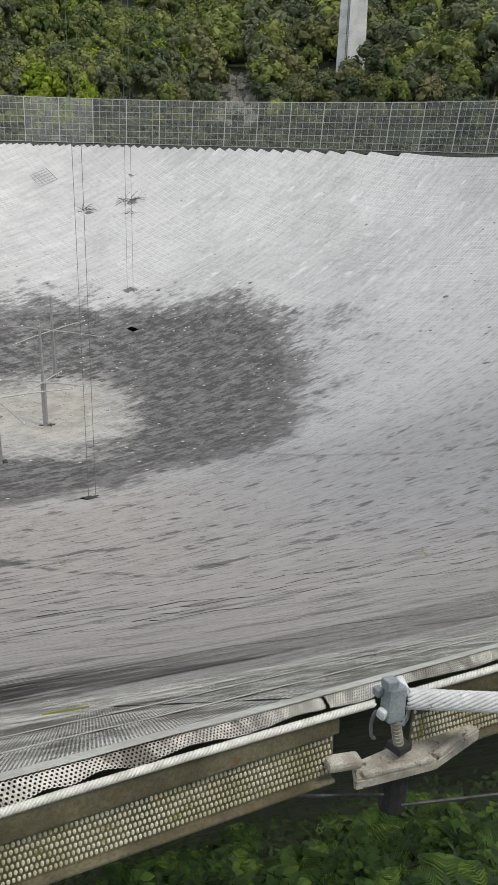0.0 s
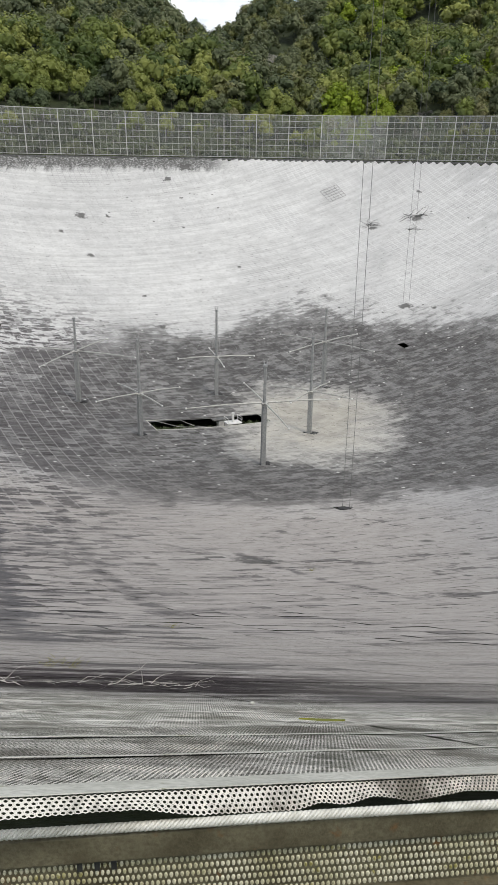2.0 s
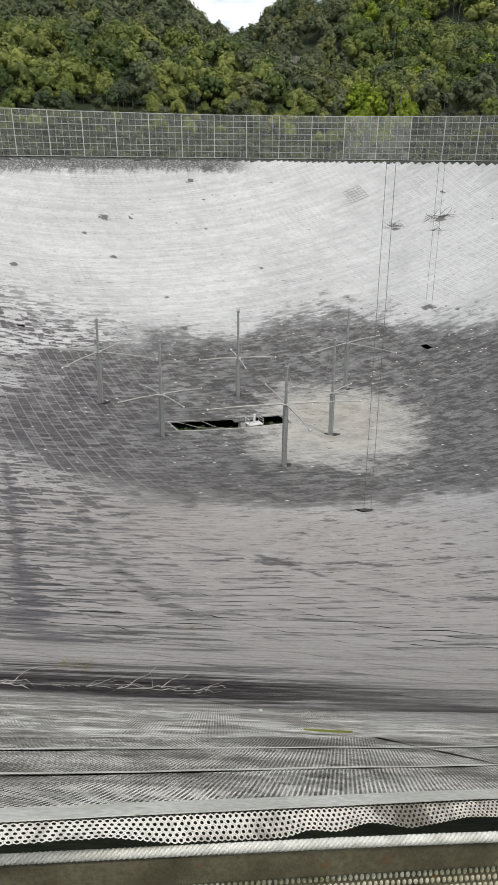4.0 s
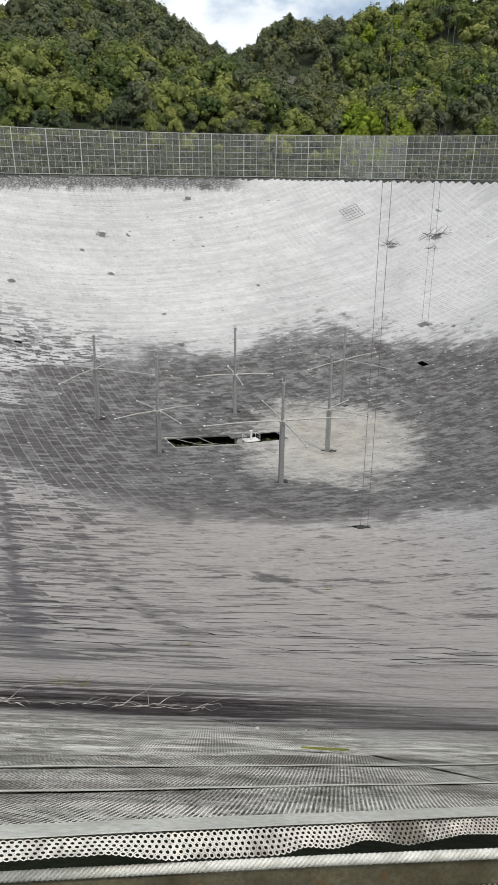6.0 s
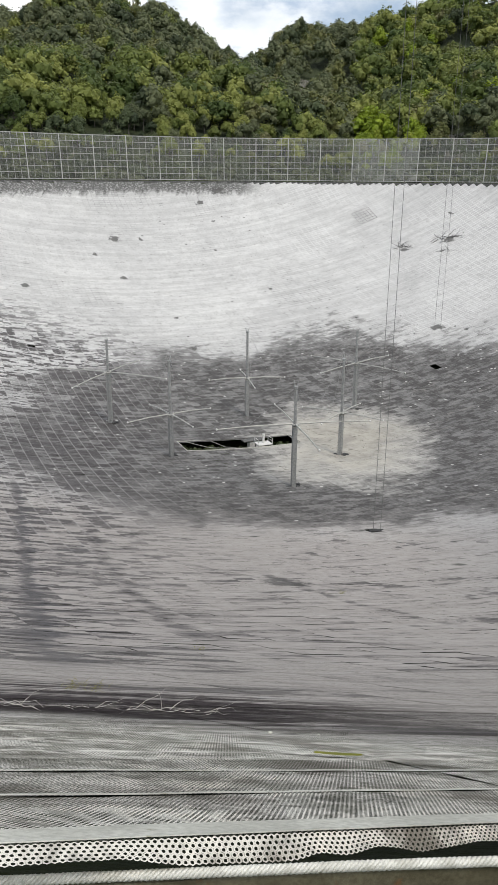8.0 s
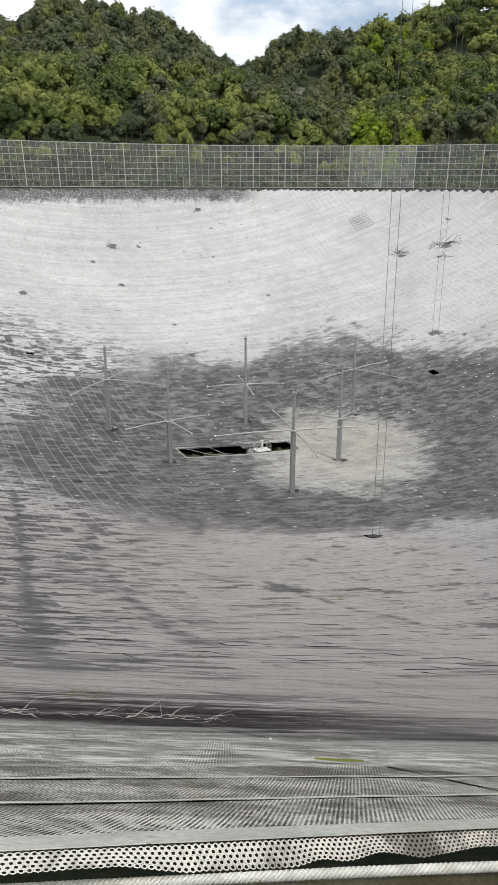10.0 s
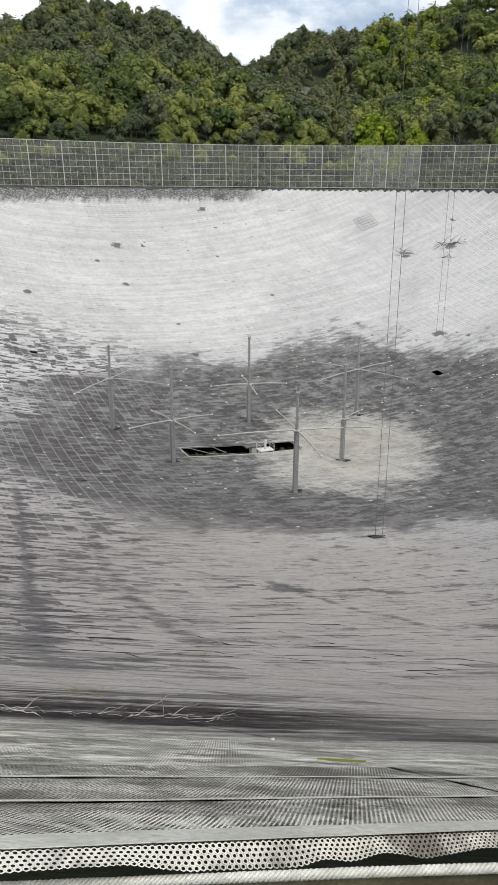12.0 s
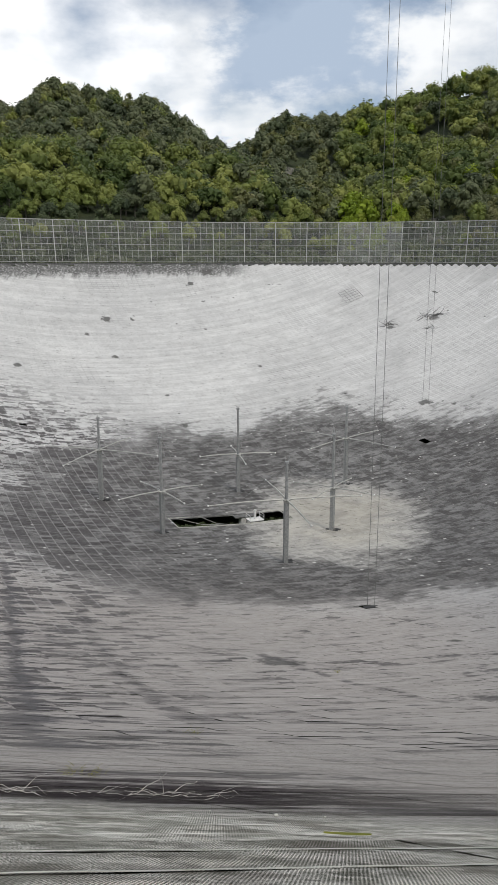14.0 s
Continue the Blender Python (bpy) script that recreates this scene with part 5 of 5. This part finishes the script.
def build_clamp():
    base = on_rope(0.675)
    clamp = thing("cable_clamp", Matrix.Translation(base) @ Matrix.Rotation(radians(RIM_TURN), 4, "Z"), "grey forged steel clamp holding the rim cables", "clamp")
    bm = bmesh.new()
    box(bm, pose(0.002, -0.010, 0.0, -6, 4, 0), 0.040, 0.034, 0.076, 0.006)
    part("body", bm, FORGED, clamp)
    bm = bmesh.new()
    box(bm, pose(-0.008, -0.008, 0.044, -6, 4, 0), 0.026, 0.026, 0.020, 0.003)
    part("bolt_head", bm, FORGED, clamp)
    bm = bmesh.new()
    rod(bm, (0.020, -0.022, 0.026), (0.028, 0.014, 0.028), 0.010, sides=12)
    part("rolled_eye", bm, CABLE, clamp)
    bm = bmesh.new()
    box(bm, pose(-0.025, 0.006, 0.020, 0, 0, 10), 0.014, 0.018, 0.018, 0.003)
    part("nut", bm, FORGED, clamp)
    bm = bmesh.new()
    box(bm, pose(-0.025, -0.014, -0.018, 10, 0, 20), 0.015, 0.020, 0.022, 0.006)
    part("nut", bm, CABLE, clamp)
    v, f = [], []
    for k in range(9):
        tv, tf = tube_path([(0.012 + 0.0022 * k, -0.004, -0.036 - 0.0095 * k), (0.0142 + 0.0022 * k, -0.003, -0.0445 - 0.0095 * k)], [0.0115, 0.0105], 10)
        f += [tuple(i + len(v) for i in fc) for fc in tf]
        v += tv
    mesh_object("threaded_rod", v, f, PLATE, clamp)
    bm = bmesh.new()
    box(bm, pose(0.036, 0.0, -0.127, 0, 4, 15), 0.04, 0.036, 0.018, 0.003)
    part("nut", bm, BLACK, clamp)
    # a small shackle beside the rod
    pts = [(0.058 + 0.016 * math.cos(a), 0.03, -0.075 + 0.032 * math.sin(a)) for a in [radians(-80 + 20 * k) for k in range(14)]]
    v, f = tube_path(pts, 0.0045, 6)
    mesh_object("shackle", v, f, GALV, clamp)
    pts = [(-0.005 + 0.012 * math.cos(a), 0.03, -0.085 + 0.034 * math.sin(a)) for a in [radians(90 + 15 * k) for k in range(13)]]
    v, f = tube_path(pts, 0.004, 6)
    mesh_object("shackle", v, f, DARK_METAL, clamp)
    # bearing plate
    bm = bmesh.new()
    top = [(-0.085, -0.030), (0.10, -0.044), (0.245, -0.004), (0.235, 0.018), (0.05, 0.028), (-0.06, 0.020)]
    lo = [bm.verts.new((x, y, -0.178)) for x, y in top]
    hi = [bm.verts.new((x, y, -0.152 + (0.006 if x > 0.12 else 0))) for x, y in top]
    bm.faces.new(hi)
    bm.faces.new(list(reversed(lo)))
    for k in range(6):
        bm.faces.new((lo[k], lo[(k + 1) % 6], hi[(k + 1) % 6], hi[k]))
    bmesh.ops.bevel(bm, geom=list(bm.edges), offset=0.004, segments=2, affect="EDGES")
    part("bearing_plate", bm, PLATE, clamp, "lichen-covered steel bearing plate")
    bm = bmesh.new()
    box(bm, pose(0.16, -0.015, -0.148, 0, 0, 20), 0.125, 0.016, 0.014, 0.005)
    box(bm, pose(0.015, -0.030, -0.149, 0, 0, -5), 0.16, 0.016, 0.013, 0.005)
    part("raised_lip", bm, PLATE, clamp)
    bm = bmesh.new()
    rod(bm, (0.04, 0.01, -0.16), (0.045, 0.015, -0.30), 0.03, sides=10)
    part("post_below", bm, BLACK, clamp)
    bm = bmesh.new()
    box(bm, pose(-0.095, 0.004, -0.128, 0, 6, -4), 0.075, 0.034, 0.022, 0.008)
    part("end_shoe", bm, PLATE, clamp)
    return clamp


build_clamp()
start = on_rope(0.705, 0.012, 0.0)
strand("tie_cable", [start, start + Vector((0.42, -0.12, -0.015)), start + Vector((1.3, -0.40, -0.06))], 0.0170, 13, 0.22, 0.0040, CABLE, "thick white-painted steel strand cable from the clamp", 6, 0.006)
bm = bmesh.new()
for a, b in (((0.45, -152.33, 47.99), (0.68, -152.36, 47.965)), ((0.70, -152.40, 47.97), (1.1, -152.44, 47.96))):
    rod(bm, a, b, 0.0036, sides=6)
tagged(part("thin_rod", bm, BLACK), "thin dark steel rod under the bearing plate", "rod")


# ---- plants under the near rim ----
def frond(verts, faces, base, direction, length, rnd, pairs=12, width=0.36):
    """A fern frond: an arching stalk with pairs of tapering leaflets."""
    d = Vector(direction).normalized()
    side = d.cross(Vector((0, 0, 1)))
    side = side.normalized() if side.length > 0.05 else Vector((1, 0, 0))
    pts = []
    for k in range(pairs + 2):
        t = k / (pairs + 1)
        pts.append(Vector(base) + d * length * t + Vector((0, 0, -0.55 * length * t * t)))
    v, f = tube_path(pts, [0.0022 * (1 - 0.8 * k / (pairs + 1)) for k in range(pairs + 2)], 4)
    o = len(verts)
    faces.extend(tuple(i + o for i in fc) for fc in f)
    verts.extend(v)
    for k in range(2, pairs + 2):
        t = k / (pairs + 1)
        ll = length * width * math.sin(math.pi * min(1.0, 0.15 + 0.85 * (1 - t))) * rnd.uniform(0.9, 1.1)
        tang = (pts[min(k + 1, pairs + 1)] - pts[k - 1]).normalized()
        up = side.cross(tang).normalized()
        for sgn in (-1, 1):
            ax = (side * sgn + tang * 0.45).normalized()
            w = tang * length / pairs * 0.42
            p = pts[k]
            o = len(verts)
            verts.extend([p - w * 0.5, p + ax * ll * 0.5 - w * 0.9 - up * ll * 0.05, p + ax * ll - up * ll * 0.2, p + ax * ll * 0.5 + w * 0.9 - up * ll * 0.05, p + w * 0.5, p + ax * ll * 0.5 + up * ll * 0.04])
            faces.extend([(o, o + 1, o + 5), (o + 1, o + 2, o + 5), (o + 2, o + 3, o + 5), (o + 3, o + 4, o + 5), (o + 4, o, o + 5)])


def fern_plant(x, y, z, size, seed):
    rnd = random.Random(seed)
    fern = thing("fern", Matrix.Translation((x, y, z)), "green fern with arching feathery fronds below the rim", "fern", "ferns under the rim")
    for k in range(7):
        a = 2 * math.pi * k / 7 + rnd.uniform(-0.3, 0.3)
        verts, faces = [], []
        frond(verts, faces, (0, 0, 0), (math.cos(a), math.sin(a), rnd.uniform(0.8, 1.7)), size * rnd.uniform(0.7, 1.1), rnd)
        mesh_object("frond", verts, faces, FERN, fern)


def broad_plant(x, y, z, size, seed):
    rnd = random.Random(seed)
    plant = thing("leafy_weed", Matrix.Translation((x, y, z)), "leafy green weed with pointed leaves below the rim", "plant", "weeds under the rim")
    verts, faces = tube_path([(0, 0, -0.05), (0.02, 0.01, size * 0.5), (0.0, 0.03, size)], [0.006, 0.004, 0.002], 5)
    mesh_object("stem", verts, faces, FERN, plant)
    for k in range(14):
        t = 0.25 + 0.75 * k / 13
        a = k * 2.4 + rnd.uniform(-0.3, 0.3)
        d = Vector((math.cos(a), math.sin(a), 0.35))
        s = Vector((-math.sin(a), math.cos(a), 0))
        p = Vector((0.01, 0.01, size * t))
        ll, w = size * 0.42 * rnd.uniform(0.7, 1.1) * (1.15 - 0.5 * t), size * 0.085
        verts, faces = [], []
        prof = ((0.15, 0.1), (0.4, 0.9), (0.6, 1.0), (0.8, 0.65), (1.0, 0.0))
        for q, ww in prof:
            c = p + d * ll * q + Vector((0, 0, -0.35 * ll * q * q))
            verts += [c - s * w * ww + Vector((0, 0, 0.12 * w)), c, c + s * w * ww + Vector((0, 0, 0.12 * w))]
        for q in range(4):
            for h in (0, 1):
                o = q * 3 + h
                faces.append((o, o + 1, o + 4, o + 3))
        mesh_object("leaf", verts, faces, FERN, plant)


def grass_clump(name, x, y, z, size, count, material, label, seed, spread=0.08):
    rnd = random.Random(seed)
    verts, faces = [], []
    for _ in range(count):
        a = rnd.uniform(0, 6.28)
        p = Vector((x + rnd.gauss(0, spread), y + rnd.gauss(0, spread), z))
        d = Vector((math.cos(a) * 0.5, math.sin(a) * 0.5, 1)).normalized()
        s = d.cross(Vector((math.sin(a), -math.cos(a), 0.2))).normalized() * size * 0.012
        h = size * rnd.uniform(0.5, 1.1)
        o = len(verts)
        for t, w in ((0, 1), (0.5, 0.8), (1, 0.05)):
            c = p + d * h * t + Vector((math.cos(a), math.sin(a), -0.6)) * h * 0.35 * t * t
            verts += [c - s * w, c + s * w]
        faces += [(o, o + 1, o + 3, o + 2), (o + 2, o + 3, o + 5, o + 4)]
    return tagged(mesh_object(name, verts, faces, material), label, "grass", kind="stuff")


_rnd = random.Random(21)
for k in range(54):
    fx, fy = _rnd.uniform(0.15, 1.75), _rnd.uniform(-152.2, -151.0)
    fern_plant(fx, fy, ground_z(fx, fy) - 0.02 + _rnd.uniform(0, 0.07), _rnd.uniform(0.11, 0.21), 100 + k)
for k in range(26):
    fx, fy = _rnd.uniform(0.2, 1.7), _rnd.uniform(-152.2, -151.5)
    broad_plant(fx, fy, ground_z(fx, fy) - 0.02, _rnd.uniform(0.12, 0.22), 300 + k)
for k, (gx, gy) in enumerate(((0.75, -152.15), (1.0, -151.9), (0.3, -152.2), (1.2, -152.1))):
    grass_clump("grass_tuft", gx, gy, ground_z(gx, gy), 0.22, 60, FERN, "long green grass blades under the rim", 500 + k, 0.05)
_v, _f = [], []
for k in range(4200):
    gx, gy = _rnd.uniform(-0.8, 2.8), _rnd.uniform(-152.5, -150.8)
    s = _rnd.uniform(0.010, 0.030)
    p = Vector((gx, gy, ground_z(gx, gy) + _rnd.uniform(0.0, 0.16)))
    a = _rnd.uniform(0, 6.28)
    x = Vector((math.cos(a), math.sin(a), _rnd.uniform(-0.4, 0.4))) * s
    y = Vector((-math.sin(a), math.cos(a), _rnd.uniform(-0.4, 0.4))) * s * 0.4
    o = len(_v)
    _v += [p - x, p - y, p + x, p + y]
    _f.append((o, o + 1, o + 2, o + 3))
tagged(mesh_object("undergrowth", _v, _f, UNDER), "low leafy undergrowth below the rim, coloured dark as if shaded", "undergrowth", kind="stuff")


# ---- things lying on the dish ----
def twig_heap(name, x, y, size, count, seed, material=TWIG, label="bleached dry twigs lying on the dish panels", thick=0.0055):
    rnd = random.Random(seed)
    heap = thing(name, Matrix.Translation((x, y, dish_z(x, y))), label, "twigs", "dry twigs on the dish")
    slope = Vector((-x, -y, DISH_R - dish_z(x, y))).normalized()
    for k in range(count):
        a = rnd.uniform(0, 6.28)
        d = Vector((math.cos(a), math.sin(a) * 0.5, 0))
        d = (d - slope * d.dot(slope)).normalized()
        up = rnd.uniform(0.3, 0.8) if k % 4 == 0 else 0.0
        p = Vector((rnd.uniform(-1, 1) * size * 0.5, rnd.uniform(-1, 1) * size * 0.25, 0))
        p -= slope * p.dot(slope) - slope * 0.01
        pts, r = [p], size * thick
        for s in range(4):
            d2 = (d + slope * up + Vector((rnd.gauss(0, 0.3), rnd.gauss(0, 0.3), rnd.gauss(0, 0.2)))).normalized()
            pts.append(pts[-1] + d2 * size * rnd.uniform(0.12, 0.24))
        v, f = tube_path(pts, [r * (1 - 0.18 * i) for i in range(5)], 5)
        mesh_object("twig", v, f, material, heap)


for k, (tx, ty, ts, tn) in enumerate(((-0.95, -149.2, 0.38, 7), (-0.8, -149.1, 0.36, 6), (-1.75, -149.6, 0.36, 8), (-1.4, -149.4, 0.26, 5), (-0.65, -149.2, 0.3, 4))):
    twig_heap("dry_twigs", tx, ty, ts, tn, 700 + k)
for k, (tx, ty, ts, tn) in enumerate(((27.6, 116.8, 5.0, 14), (41.0, 119.5, 6.0, 16), (40.0, 112.0, 4.0, 8), (-13.2, 141.4, 3.0, 3))):
    twig_heap("twisted_debris", tx, ty, ts, tn, 720 + k, DARK_METAL, "dark twisted wreckage caught on the dish panels", 0.022)
for k, (tx, ty, ts) in enumerate(((-2.25, -147.0, 0.12), (-1.95, -147.2, 0.10), (-3.35, -131.7, 0.25), (29.6, -111.8, 0.5), (17.1, -125.3, 0.4), (21.5, -113.1, 0.3), (2.6, -97.5, 0.35))):
    grass_clump("weed_tuft", tx, ty, dish_z(tx, ty), ts, 40, WEED, "yellow-green weed tuft growing through the panels", 740 + k, ts * 0.5)
# exposed net of struts where sheets are gone
for px, py, cells in ((14.8, 135.5, 5),):
    bm = bmesh.new()
    for i in range(cells + 1):
        for a, b in (((i - cells / 2, -cells / 2), (i - cells / 2, cells / 2)), ((-cells / 2, i - cells / 2), (cells / 2, i - cells / 2))):
            pa, pb = [Vector((px, py, 0)) + Vector((GC * q[0] * 1.3 - GS * q[1] * 1.3, GS * q[0] * 1.3 + GC * q[1] * 1.3, 0)) for q in (a, b)]
            pa.z, pb.z = dish_z(pa.x, pa.y) + 0.03, dish_z(pb.x, pb.y) + 0.03
            rod(bm, pa, pb, 0.06, sides=4)
    tagged(part("strut_net", bm, DARK_METAL), "dark grid of bare struts where panels are worn", "strut net")
# small pale stones and a fallen leaf near the rim
for k, (sx, sy, ss) in enumerate(((-0.18, -150.28, 0.011), (0.05, -150.2, 0.006), (-0.5, -150.2, 0.005))):
    bm = bmesh.new()
    bmesh.ops.create_icosphere(bm, subdivisions=2, radius=ss)
    for vv in bm.verts:
        vv.co *= 1 + 0.35 * noise.noise(vv.co * 40 + Vector((k, 0, 0)))
        vv.co.z *= 0.6
    st = part("pebble", bm, STRIP, smooth=True)
    st.location = (sx, sy, dish_z(sx, sy) + ss * 0.35)
    tagged(st, "small pale stone lying on the panels", "stone", "stones on the dish")
c = Vector((0.10, -151.06, dish_z(0.10, -151.06)))
slope = Vector((0, 151.0, DISH_R - c.z)).normalized()
ex, ey = Vector((1, 0.15, 0)).normalized(), None
ex = (ex - slope * ex.dot(slope)).normalized()
ey = slope.cross(ex)
v = []
for q, w in ((-0.5, 0.05), (-0.25, 0.5), (0.0, 0.8), (0.25, 0.5), (0.5, 0.03)):
    for s in (-1, 0, 1):
        v.append(c + ex * q * 0.17 + ey * s * w * 0.05 + slope * (0.012 - 0.006 * abs(s)))
f = [(i * 3 + s, i * 3 + s + 1, i * 3 + s + 4, i * 3 + s + 3) for i in range(4) for s in (0, 1)]
leaf = mesh_object("fallen_leaf", v, f, WEED)
tagged(leaf, "dry yellowish leaf lying near the rim", "leaf")
